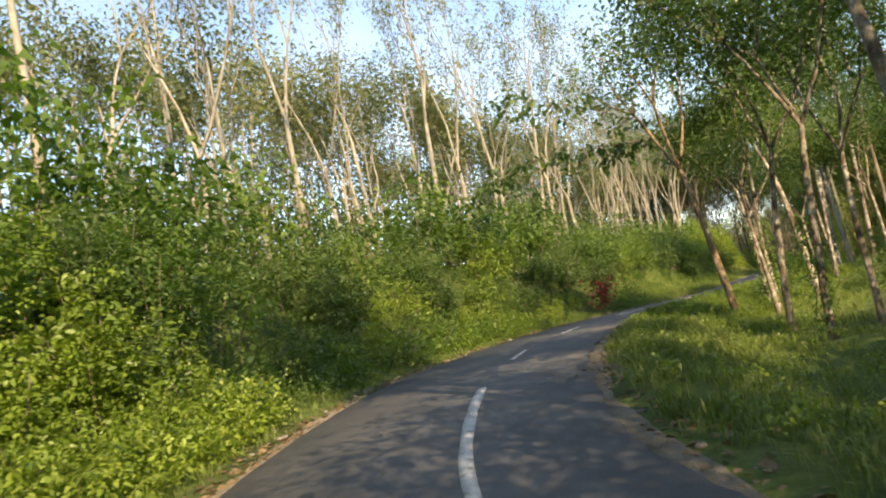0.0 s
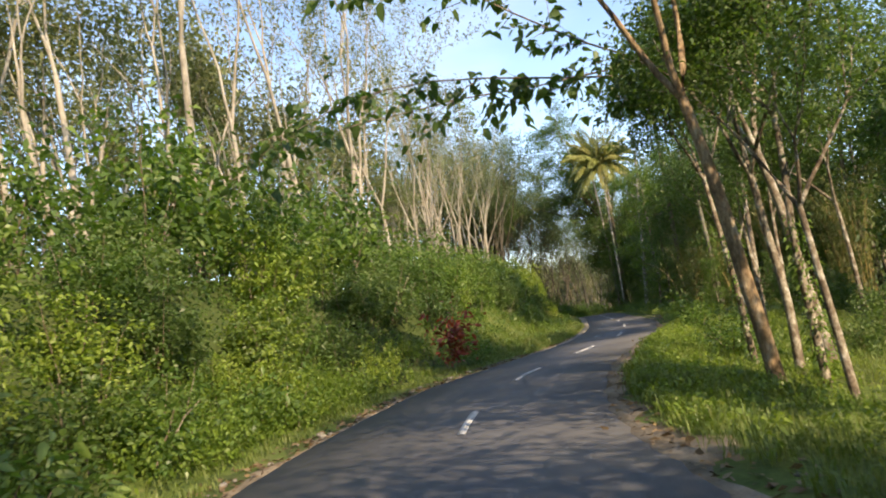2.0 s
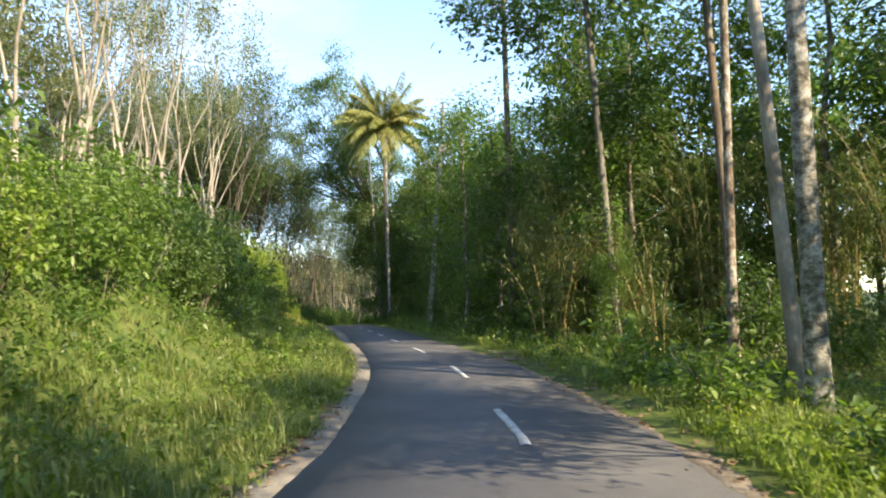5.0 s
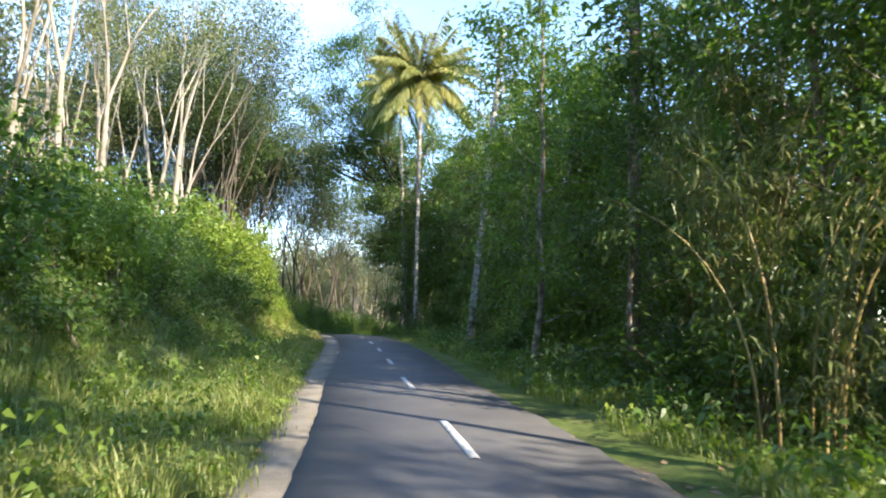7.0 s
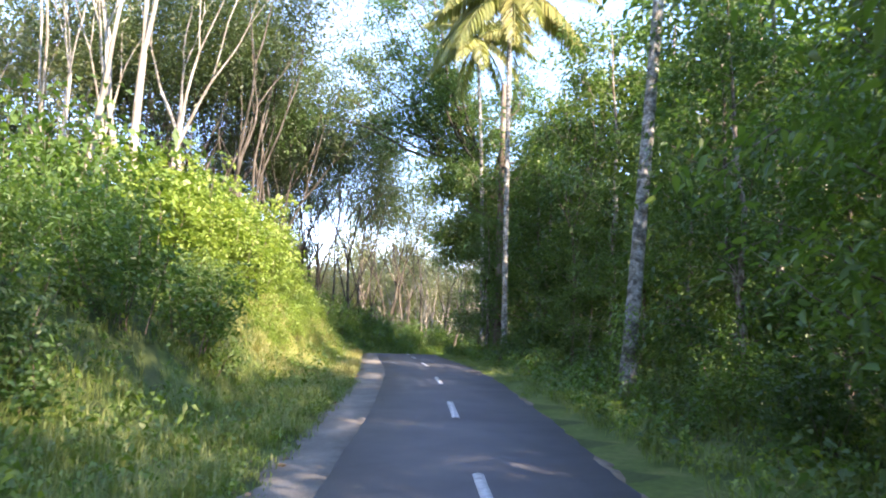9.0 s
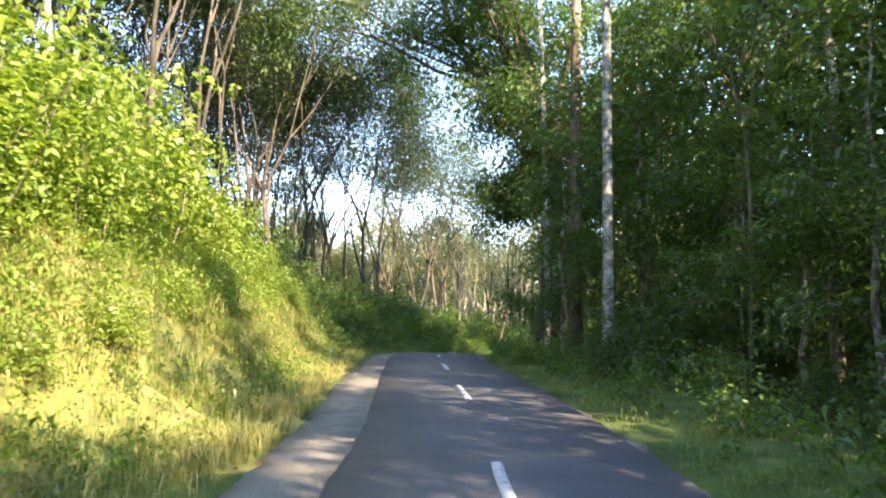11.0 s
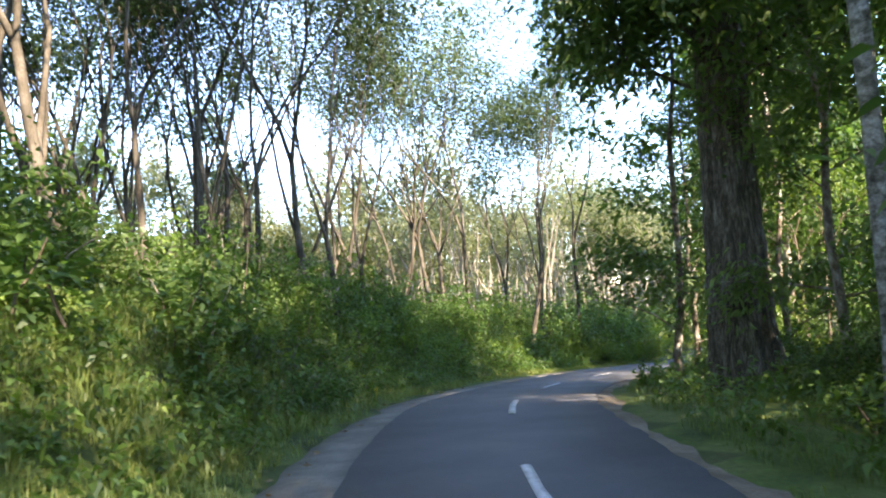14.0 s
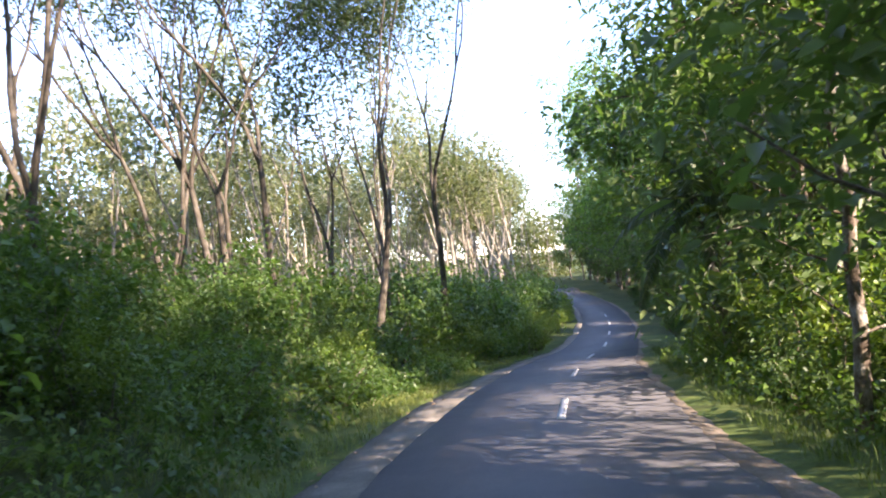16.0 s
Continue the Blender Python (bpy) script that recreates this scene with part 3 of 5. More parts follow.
def bamboo_kind(label, culms, height, per_culm, leaf=0.30):
    ob = root("bamboo_clump", label, "bamboo", "bamboo beside the road")
    base, wy = [], []
    for _ in range(culms):
        a, r = RNG.uniform(0, 6.28), RNG.uniform(0.1, 0.9)
        out = RNG.uniform(0.8, 3.6)
        h = height * RNG.uniform(0.7, 1.0)
        u = np.linspace(0, 1, 12)
        way_out = np.array([math.cos(a), math.sin(a)])
        q = np.stack([way_out[0] * (r + out * u**2.6), way_out[1] * (r + out * u**2.6), h * (u - 0.16 * u**4) - 0.2], 1)
        rad = np.linspace(0.042, 0.008, 12) * RNG.uniform(0.7, 1.2)
        part("culm", shaded(mesh_of("culm", *tube(q, rad, 6), CULM)), ob)
        n = int(per_culm * RNG.uniform(0.6, 1.4))
        # sprays of leaves at the knots
        for _ in range(n // 7):
            k = RNG.uniform(0.12, 1.0) * 10.9
            i = int(k)
            p = q[i] + (q[i + 1] - q[i]) * (k - i)
            c = p + rand_ways(1, 0.1)[0] * RNG.uniform(0.15, 0.9)
            base.append(c + RNG.normal(size=(7, 3)) * 0.10)
            wy.append(unit(rand_ways(7, -0.3) + (c - p) * 0.8))
    base, wy = np.vstack(base), np.vstack(wy)
    ln = leaf * RNG.uniform(0.6, 1.4, len(base))
    part("foliage", mesh_of("foliage", *leaves(base, wy, ln, ln * 0.17, 0.1, 0.55), LEAF_BAMBOO), ob)
    return ob


def frond_mesh(name, length, pinna, mat, rise=0.5, sag=1.1, count=56, lean_down=0.45):
    """A feathered leaf that leaves its stalk along +x, rises and then hangs."""
    u = np.linspace(0, 1, 10)
    rib = np.stack([length * (u - 0.12 * u**3), 0 * u, length * (rise * u - sag * 0.62 * u**2)], 1)
    rv, rf = tube(rib, np.linspace(0.012, 0.003, 10) * length, 4)
    t = np.linspace(0.12, 0.99, count)
    p = np.stack([np.interp(t, u, rib[:, k]) for k in range(3)], 1)
    size = pinna * np.sin(np.clip(t * 2.75 + 0.3, 0, 3.05)) ** 0.6
    base = np.vstack([p, p])
    wy = np.vstack([np.stack([0.45 + 0 * t, s + 0 * t, -lean_down + RNG.normal(size=count) * 0.12], 1) for s in (1, -1)])
    lv, lf = leaves(base, wy, np.r_[size, size], np.r_[size, size] * 0.085 + 0.0025 * length, 0.05, 0.25)
    v, f = joined([(rv, rf), (lv, lf)])
    return mesh_of(name, v, f, mat)


def palm(x, y, height, fronds, length, label, lean=(0.3, 0.2), leaf=LEAF_PALM, bark=BARK_BLOTCHED, rise=0.0):
    ob = root("coconut_palm", label, "palm")
    u = np.linspace(0, 1, 26)
    q = np.stack([lean[0] * u**2 * 2, lean[1] * u**2 * 2, height * u - 0.3 * (1 - u)], 1)
    rad = 0.145 - 0.04 * u + 0.12 * np.exp(-u * 22) + 0.008 * np.sin(np.arange(26) * 2.2)
    part("trunk", shaded(mesh_of("trunk", *tube(q, rad, 10), bark)), ob)
    shapes = ((2.3, 1.2, 0.55, 0.3), (1.35, 1.15, 0.75, 0.5), (0.75, 1.05, 0.92, 0.75), (0.28, 1.0, 0.95, 0.95), (-0.2, 0.95, 0.85, 1.1))
    kinds = [frond_mesh("frond", length * k, length * 0.19, leaf, r + rise, g, 92, d) for r, g, k, d in shapes]
    for k in range(fronds):
        f = new("frond", kinds[min(4, int(5 * (k / fronds) ** 0.85))])
        f.parent = ob
        f.matrix_basis = Matrix.Translation(q[-1]) @ pose(0, 0, 0, RNG.uniform(-15, 15), RNG.uniform(-8, 8), k * 137.5 + RNG.uniform(-12, 12))
    nuts = [tube(np.array([[0, 0, -0.14], [0, 0, -0.07], [0, 0, 0.05], [0, 0, 0.13]]) + q[-1] + [math.cos(a) * 0.3, math.sin(a) * 0.3, -0.35], [0.02, 0.11, 0.11, 0.02], 7) for a in np.arange(0, 6.2, 0.8)]
    part("coconuts", shaded(mesh_of("coconuts", *joined(nuts), LEAF_LIGHT)), ob, "green coconuts under the crown")
    ob.matrix_basis = place(x, y, 0.4, 1, 0.1)
    return ob


def fern_kind(length, count):
    ob = root("fern", "bright green fern on the roadside bank", "fern", "ferns on the bank")
    me = frond_mesh("frond", length, length * 0.22, LEAF_LIGHT, 0.9, 1.2, 22, 0.1)
    for k in range(count):
        f = part("frond", me, ob)
        f.matrix_basis = pose(0, 0, 0.02, RNG.uniform(-14, 14), RNG.uniform(-25, 10), k * 360 / count + RNG.uniform(-20, 20))
    return ob


PALE = [tree_kind("rubber_tree", "pale-barked rubber tree with a thin sparse crown", BARK_PALE, LEAF_RUBBER, RNG.uniform(15, 19), RNG.uniform(4.0, 7.0), RNG.uniform(0.11, 0.16), 2, RNG.uniform(0.28, 0.44), 5, 22, 0.26, 0.36, "rubber trees on the slope", (RNG.uniform(-0.12, 0.12), 0)) for _ in range(6)]
PALE_FAR = [tree_kind("distant_rubber_tree", "distant pale-barked rubber tree in the plantation", BARK_PALE, LEAF_RUBBER, RNG.uniform(14, 18), RNG.uniform(4, 7), RNG.uniform(0.12, 0.16), 2, 0.34, 3, 84, 0.42, 0.9, "rubber trees on the slope") for _ in range(4)]
GREY = [tree_kind("leafy_rubber_tree", "shade-toned rubber tree with a leafy crown above the hedge", BARK_SHADED, LEAF_SHADED, RNG.uniform(17, 20), RNG.uniform(4.0, 7.0), RNG.uniform(0.12, 0.17), 2, RNG.uniform(0.22, 0.31), 5, 72, 0.28, 0.8, "rubber trees past the bend", (RNG.uniform(-0.12, 0.12), 0), leafy=3) for _ in range(6)]
GREY_MANY = [tree_kind("leafy_rubber_tree", "many-stemmed rubber tree with a leafy crown above the hedge", BARK_SHADED, LEAF_SHADED, 18, 2.6, 0.24, 3, 0.26, 5, 22, 0.30, 0.55, "rubber trees past the bend", leafy=4)]
GREY_FAR = [tree_kind("leafy_rubber_tree", "distant shade-toned rubber tree with a leafy crown", BARK_SHADED, LEAF_SHADED, RNG.uniform(16, 19), RNG.uniform(6, 9), RNG.uniform(0.12, 0.16), 2, 0.30, 3, 120, 0.42, 0.8, "rubber trees past the bend", leafy=3) for _ in range(3)]
ROADSIDE = [tree_kind("roadside_tree", "slender leaning roadside tree with dark leaves over the road", BARK_SPOTTED, LEAF_FOREST, RNG.uniform(12, 15), RNG.uniform(5.5, 7), RNG.uniform(0.085, 0.125), 3, 0.55, 3, 190, 0.22, 0.72, "slender trees beside the grass verge") for _ in range(4)]
FOREST = [forest_kind(RNG.uniform(15, 18), RNG.uniform(0.11, 0.16), RNG.uniform(3.6, 4.6), 110, 0.25) for _ in range(5)]
FOREST_FRESH = [forest_kind(RNG.uniform(13, 16), RNG.uniform(0.10, 0.14), RNG.uniform(3.2, 4.2), 110, 0.23, LEAF_SHRUB, "forest tree with fresh green leaves") for _ in range(3)]
FOREST_BACK = [forest_kind(RNG.uniform(15, 18), RNG.uniform(0.17, 0.24), RNG.uniform(4.0, 4.8), 62, 0.42) for _ in range(3)]
BUSH = [shrub_kind("dense green roadside shrub on the bank", LEAF_SHRUB, RNG.uniform(2.6, 3.6), RNG.uniform(2.8, 3.6), 56, 40, 0.14, "shrubs of the hedge", shape=broad_leaves) for _ in range(6)]
BUSH_BACK = [shrub_kind("dense green shrub behind the hedge", LEAF_SHRUB, RNG.uniform(2.8, 3.8), RNG.uniform(3.0, 3.8), 46, 22, 0.23, "shrubs of the hedge") for _ in range(3)]
BUSH_DARK = [shrub_kind("dark green leafy shrub at the forest edge", LEAF_FOREST, RNG.uniform(2.4, 3.2), RNG.uniform(2.6, 3.2), 52, 38, 0.145, "shrubs of the forest edge", "forest_shrub", shape=broad_leaves) for _ in range(4)]
BUSH_LIGHT = [shrub_kind("sunlit yellow-green shrub on the bank", LEAF_LIGHT, RNG.uniform(2.2, 3.0), RNG.uniform(2.2, 3.0), 54, 40, 0.125, "sunlit shrubs on the bank", "bright_shrub", shape=broad_leaves) for _ in range(3)]
BUSH_TALL = [shrub_kind("tall dark green shrub rising above the hedge", LEAF_FOREST, 5.6, 4.4, 84, 36, 0.22, "shrubs of the hedge") for _ in range(2)]
LOW = [shrub_kind("low leafy undergrowth shrub", LEAF_SHRUB, RNG.uniform(0.9, 1.3), RNG.uniform(1.4, 1.9), 34, 16, 0.12, "low shrubs on the verge", "low_shrub", arch=0.3, shape=broad_leaves) for _ in range(3)]
BAMBOO = [bamboo_kind("tall bamboo clump with yellowish culms and drooping leaves", 14, 12.5, 330) for _ in range(3)]
SPRAY = bamboo_kind("sunlit bamboo clump with pale drooping leaves beside the verge", 8, 6.8, 300, 0.24)
FERN = [fern_kind(0.9, 9), fern_kind(0.7, 8)]


# ---- plants: the planting ----
def pick(kinds):
    return kinds[int(RNG.integers(len(kinds)))]


# gaps in the trees, through which sunlight falls on the verges and the cut bank: foot, length, half width
GLADES = [((7.4, 27.0), 45, 2.4), ((29.0, 66.5), 60, 3.8), ((32.5, 70.0), 50, 3.5), ((12.8, 39.0), 50, 4.5), ((17.5, 47.0), 40, 2.5), ((20.5, 58.5), 50, 3.2), ((41.5, 112.0), 50, 2.2), ((44.0, 120.0), 50, 1.8), ((45.8, 124.5), 50, 1.6), ((22.0, 74.0), 30, 2.2), ((55.0, 143.0), 60, 2.0), ((66.0, 151.0), 60, 2.8), ((74.0, 157.0), 60, 2.8), ((68.5, 146.0), 45, 3.0), ((66.5, 137.0), 45, 3.2), ((71.5, 142.0), 45, 3.2), ((77.0, 147.0), 45, 3.0), ((36.5, 84.0), 40, 2.6), ((42.5, 97.5), 40, 2.2)]


def in_glade(x, y):
    for (gx0, gy0), run, half in GLADES:
        dx, dy = x - gx0, y - gy0
        k = (dx * SUN_WAY.x + dy * SUN_WAY.y) / math.hypot(SUN_WAY.x, SUN_WAY.y)
        off = abs(dx * SUN_WAY.y - dy * SUN_WAY.x) / math.hypot(SUN_WAY.x, SUN_WAY.y)
        if 3 < k < run and off < half:
            return True
    return False


def mixed(*sorts):
    """Shrubs of several sorts that change from patch to patch along the bank."""
    def choose(x, y):
        v = math.sin(x * 0.55 + 1.3 * math.sin(y * 0.31)) + math.sin(y * 0.42 + x * 0.2) + RNG.normal() * 0.45
        return pick(sorts[0] if v > 0.75 else sorts[2] if v < -0.65 else sorts[1])
    return choose


CLEAR = [(8.3, 46.2, 1.7), (8.2, 44.4, 1.5)]


def scatter(kinds, s0, s1, step, lat_of, size=(0.85, 1.15), tilt=0.05, jitter=0.4, chance=1.0, glades=False):
    """Sets out plants along the line; lat_of gives the distance from the line's side."""
    for s in np.arange(s0, s1, step):
        if RNG.random() > chance:
            continue
        s = s + RNG.uniform(-jitter, jitter) * step
        x, y = on_line(s, lat_of(s) + RNG.uniform(-jitter, jitter) * 2.2)
        big = RNG.uniform(*size)
        if not (glades and in_glade(x, y) or any(math.hypot(x - a, y - b) < r for a, b, r in CLEAR)):
            set_out(kinds(x, y) if callable(kinds) else pick(kinds), place(x, y, RNG.uniform(0, 6.28), big, 0.08, RNG.normal(size=2) * tilt, RNG.uniform(0.85, 1.2)))


def left_of(d):
    return lambda s: edge(s, 4) - d


def right_of(d):
    return lambda s: edge(s, 3) + d


# hedge on the left bank
def hedge_foot(extra):
    """The hedge stands close to the road at first, and farther up the bank behind the wide grass verge."""
    return lambda s: edge(s, 4) - extra - float(np.interp(s, [56, 66, 88, 112], [0, 2.7, 1.6, 1.0]))


scatter(LOW, 19, 40, 2.6, hedge_foot(1.9), (0.8, 1.5))
scatter(LOW, 54, 62, 2.6, hedge_foot(1.9), (0.6, 1.0))
scatter(LOW, 64, 113, 4.0, hedge_foot(2.2), (0.6, 1.1))
# lighter or darker leaf sorts imitate the sunlit and shaded stretches of the hedge
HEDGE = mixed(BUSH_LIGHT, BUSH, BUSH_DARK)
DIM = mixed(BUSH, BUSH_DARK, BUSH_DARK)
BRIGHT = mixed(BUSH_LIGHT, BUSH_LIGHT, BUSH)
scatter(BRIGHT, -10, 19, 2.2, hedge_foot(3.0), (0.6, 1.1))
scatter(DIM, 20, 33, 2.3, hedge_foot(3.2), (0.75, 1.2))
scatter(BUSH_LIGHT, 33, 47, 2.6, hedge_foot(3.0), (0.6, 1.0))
scatter(HEDGE, 34, 47, 2.4, hedge_foot(3.2), (0.7, 1.2))
scatter(DIM, 47, 62, 2.2, hedge_foot(3.8), (0.8, 1.25))
scatter(HEDGE, 62, 94, 2.4, hedge_foot(3.2), (0.7, 1.2))
scatter(HEDGE, -10, 18, 2.6, hedge_foot(5.2), (0.9, 1.5))
scatter(DIM, 18, 36, 2.5, hedge_foot(5.2), (0.95, 1.5))
scatter(HEDGE, 36, 94, 2.6, hedge_foot(5.2), (0.9, 1.5))
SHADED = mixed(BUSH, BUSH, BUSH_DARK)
scatter(SHADED, 94, 115, 2.2, hedge_foot(3.2), (0.7, 1.05))
scatter(SHADED, 94, 117, 2.3, hedge_foot(5.2), (0.85, 1.15))
scatter(BUSH_BACK, -10, 60, 3.0, left_of(7.8), (1.0, 1.5))
scatter(BUSH_BACK, 60, 116, 3.2, hedge_foot(7.4), (0.8, 1.1))
scatter(BUSH_TALL, -8, 60, 5.2, left_of(10.5), (0.6, 0.9))
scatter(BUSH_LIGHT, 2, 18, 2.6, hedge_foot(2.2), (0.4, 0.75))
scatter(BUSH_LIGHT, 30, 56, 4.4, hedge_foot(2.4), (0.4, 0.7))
for x, y, size in ((19.6, 70.4, 1.1), (18.2, 67.8, 1.05), (-1.0, 36.0, 0.95), (-7.8, 16.5, 0.9), (-8.8, 19.8, 0.85), (10.6, 56.2, 0.85), (7.0, 50.5, 0.75)):
    set_out(pick(BUSH_TALL), place(x, y, x, size))
# sunlit cut bank and the shrubs on it
scatter(BUSH_LIGHT, 115, 140, 1.7, left_of(2.9), (0.28, 0.5))
scatter(BUSH_LIGHT, 115, 140, 1.4, left_of(4.3), (0.65, 1.0))
scatter(BUSH_LIGHT, 114, 140, 1.6, left_of(5.6), (1.3, 1.7))
scatter(BUSH_LIGHT, 117, 138, 1.8, left_of(7.6), (1.6, 2.0))
scatter(BUSH_BACK, 112, 142, 2.7, left_of(10.0), (1.1, 1.5))
# shaded hedge round the bend
scatter(LOW, 146, 200, 2.4, left_of(1.9), (0.7, 1.1))
scatter(LOW, 141, 200, 2.2, left_of(3.0), (0.8, 1.3))
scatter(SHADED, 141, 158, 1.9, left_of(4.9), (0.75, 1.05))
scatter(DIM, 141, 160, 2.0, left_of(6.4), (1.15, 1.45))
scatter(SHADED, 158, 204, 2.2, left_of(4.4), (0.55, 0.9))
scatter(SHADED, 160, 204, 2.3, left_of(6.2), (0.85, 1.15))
scatter(BUSH_LIGHT, 158, 226, 4.2, left_of(3.0), (0.4, 0.65))
scatter(BUSH_BACK, 138, 226, 2.5, left_of(8.6), (0.75, 1.05))
scatter(BUSH_LIGHT, 186, 240, 1.9, left_of(1.5), (0.5, 0.85))
scatter(BUSH_BACK, 184, 250, 2.4, left_of(3.4), (0.6, 0.9))
scatter(BUSH_TALL, 146, 157, 3.2, left_of(7.4), (0.6, 0.75))
# right side
scatter(BUSH_DARK, 160, 245, 2.6, right_of(3.0), (0.55, 0.95))
scatter(LOW, 50, 180, 3.6, right_of(2.6), (0.7, 1.2))
scatter(BUSH_DARK, 52, 82, 3.4, right_of(8.0), (0.7, 1.1))
scatter(mixed(BUSH_LIGHT, BUSH, BUSH_DARK), 84, 108, 2.5, right_of(4.4), (0.6, 0.95))
scatter(BUSH_DARK, 108, 185, 2.7, right_of(4.4), (0.6, 0.95))
scatter(BUSH_DARK, 72, 190, 3.6, right_of(6.8), (0.9, 1.35))
scatter(BUSH_DARK, -2, 58, 4.2, right_of(15), (1.3, 1.9))

# rubber plantation on the left
for row, d in enumerate((10.0, 14.5)):
    scatter(PALE, -16 + row, 135, 4.4, left_of(d), (0.85, 1.1), 0.06, 0.35)
for row, d in enumerate((18.5, 23, 28, 33, 39)):
    scatter(PALE_FAR, -12 + row, 148, 4.6, left_of(d), (0.85, 1.15), 0.05, 0.4)
for row, d in enumerate((8.6, 11.6, 15.0, 19.0)):
    scatter(GREY, 135 + row, 173, 2.5, left_of(d), (0.9, 1.1), 0.03, 0.4)
for x, y, many, size in ((67.3, 158.0, 0, 0.95), (65.6, 157.6, 0, 1.0), (69.6, 167.4, 0, 1.05), (70.6, 168.3, 0, 1.0), (75.0, 167.6, 0, 1.0), (75.6, 164.2, 0, 0.95), (68.1, 170.7, 1, 1.05), (76.7, 161.6, 0, 0.9), (72.5, 160.5, 0, 0.9), (78.8, 168.5, 0, 0.9)):
    set_out(GREY_MANY[0] if many else pick(GREY), place(x, y, RNG.uniform(0, 6.28), size, 0.08, RNG.normal(size=2) * 0.03))
for row, d in enumerate((22, 27)):
    scatter(GREY_FAR, 140 + row, 180, 3.4, left_of(d), (0.85, 1.05), 0.04, 0.4)
for row, d in enumerate((31, 35.5, 40, 45)):
    scatter(PALE_FAR, 134 + row, 240, 4.2, left_of(d), (0.85, 1.1), 0.05, 0.4)
for row, d in enumerate((13, 18, 23, 28)):
    scatter(PALE_FAR, 190 + 3 * row, 262, 5.2, left_of(d), (0.85, 1.1), 0.05, 0.4)
for row, d in enumerate((6.0, 9.5)):
    scatter(PALE_FAR, 212 + 2 * row, 296, 4.0, left_of(d), (0.85, 1.1), 0.05, 0.4)
scatter(PALE_FAR, 262, 296, 4.6, left_of(15), (0.9, 1.1), 0.05, 0.4)

# slender trees beside the right verge; the southernmost are unseen, added for shade
for x, y, size in ((13.8, 35.0, 0.85), (12.7, 32.1, 0.85), (13.4, 33.7, 0.95), (14.6, 37.8, 0.9), (9.6, 21.0, 1.0), (10.6, 26.0, 1.05), (12.2, 23.4, 0.9), (20.7, 43.6, 0.8), (20.5, 45.2, 0.75), (22.3, 47.2, 0.85), (23.5, 43.0, 0.9), (4.7, 1.6, 1.15), (8.8, -13.0, 1.15), (6.3, 9.4, 1.1), (4.9, -1.6, 1.15), (9.5, -9.0, 1.15), (6.9, 10.2, 1.05)):
    set_out(pick(ROADSIDE), place(x, y, RNG.uniform(0, 6.28), size, 0.1, (RNG.uniform(-0.01, 0.06), RNG.uniform(-0.03, 0.05))))
# unseen trees behind the start, added to shade the road and verges
for s, lat in ((-15, 4.2), (-11.5, 4.6), (-8, 4.0), (-4.5, 4.4), (-1, 4.1), (1.5, 4.6), (-13, -5.0), (-19, -5.0)):
    x, y = on_line(s, lat)
    set_out(pick(ROADSIDE), place(x, y, s, 0.95, 0.1, (0.14 if lat > 0 else -0.12, 0)))
scatter(FOREST, -22, 3, 4.2, right_of(17), (0.8, 1.0))
scatter(FOREST, -24, -14, 6.5, left_of(6.5), (0.75, 0.95))
scatter(ROADSIDE, -24, 8, 3.6, right_of(4.2), (0.85, 1.1), 0.06)
scatter(ROADSIDE, -26, -9, 3.8, left_of(4.2), (0.85, 1.1), 0.05)
scatter(ROADSIDE, -16, 52, 4.2, right_of(9.5), (1.0, 1.35), 0.06, glades=True)
scatter(ROADSIDE, -12, 56, 4.6, right_of(14), (1.1, 1.4), 0.06, glades=True)
scatter(FOREST, 8, 50, 5.4, right_of(12.5), (0.8, 1.0), glades=True)
scatter(FOREST_BACK, 2, 60, 5.0, right_of(20), (0.95, 1.2), glades=True)
scatter(FOREST_BACK, -10, 70, 5.0, right_of(27), (0.9, 1.1), glades=True)
# dense forest
scatter(FOREST, 56, 66, 4.4, right_of(8.6), (0.85, 1.0), glades=True)
scatter(FOREST, 58, 72, 4.8, right_of(13.0), (0.95, 1.15), glades=True)
scatter(FOREST_FRESH, 72, 84, 4.0, right_of(9.4), (0.85, 1.0), glades=True)
scatter(FOREST_FRESH, 85, 99, 4.2, right_of(7.8), (0.8, 1.0), glades=True)
scatter(FOREST_FRESH, 98, 108, 3.4, right_of(6.2), (0.5, 0.7))
scatter(FOREST, 108, 128, 3.2, right_of(5.8), (0.48, 0.75))
scatter(FOREST, 98, 124, 4.2, right_of(8.8), (0.55, 0.75), glades=True)
scatter(FOREST, 126, 164, 4.9, right_of(7.0), (0.9, 1.15), glades=True)
scatter(FOREST_BACK, 72, 114, 4.8, right_of(14.0), (0.9, 1.1), glades=True)
scatter(FOREST_BACK, 100, 128, 4.6, right_of(13.0), (0.85, 1.0))
scatter(FOREST_BACK, 126, 230, 5.4, right_of(13.0), (0.95, 1.2), glades=True)
scatter(FOREST_BACK, 60, 230, 5.5, right_of(21), (0.9, 1.15), glades=True)
scatter(FOREST_BACK, 20, 215, 6.0, right_of(28), (0.9, 1.15))
scatter(FOREST_BACK, 30, 110, 5.5, right_of(35), (0.95, 1.2))
scatter(FOREST, 164, 296, 4.8, right_of(6.0), (0.85, 1.15), glades=True)
scatter(FOREST_BACK, 215, 300, 4.6, right_of(10.0), (1.1, 1.4))
for s in (238, 248, 257, 266, 276, 286):
    set_out(pick(FOREST_FRESH), place(*on_line(s, edge(s, 3) + 6.0), s, RNG.uniform(1.75, 2.1), 0.1))
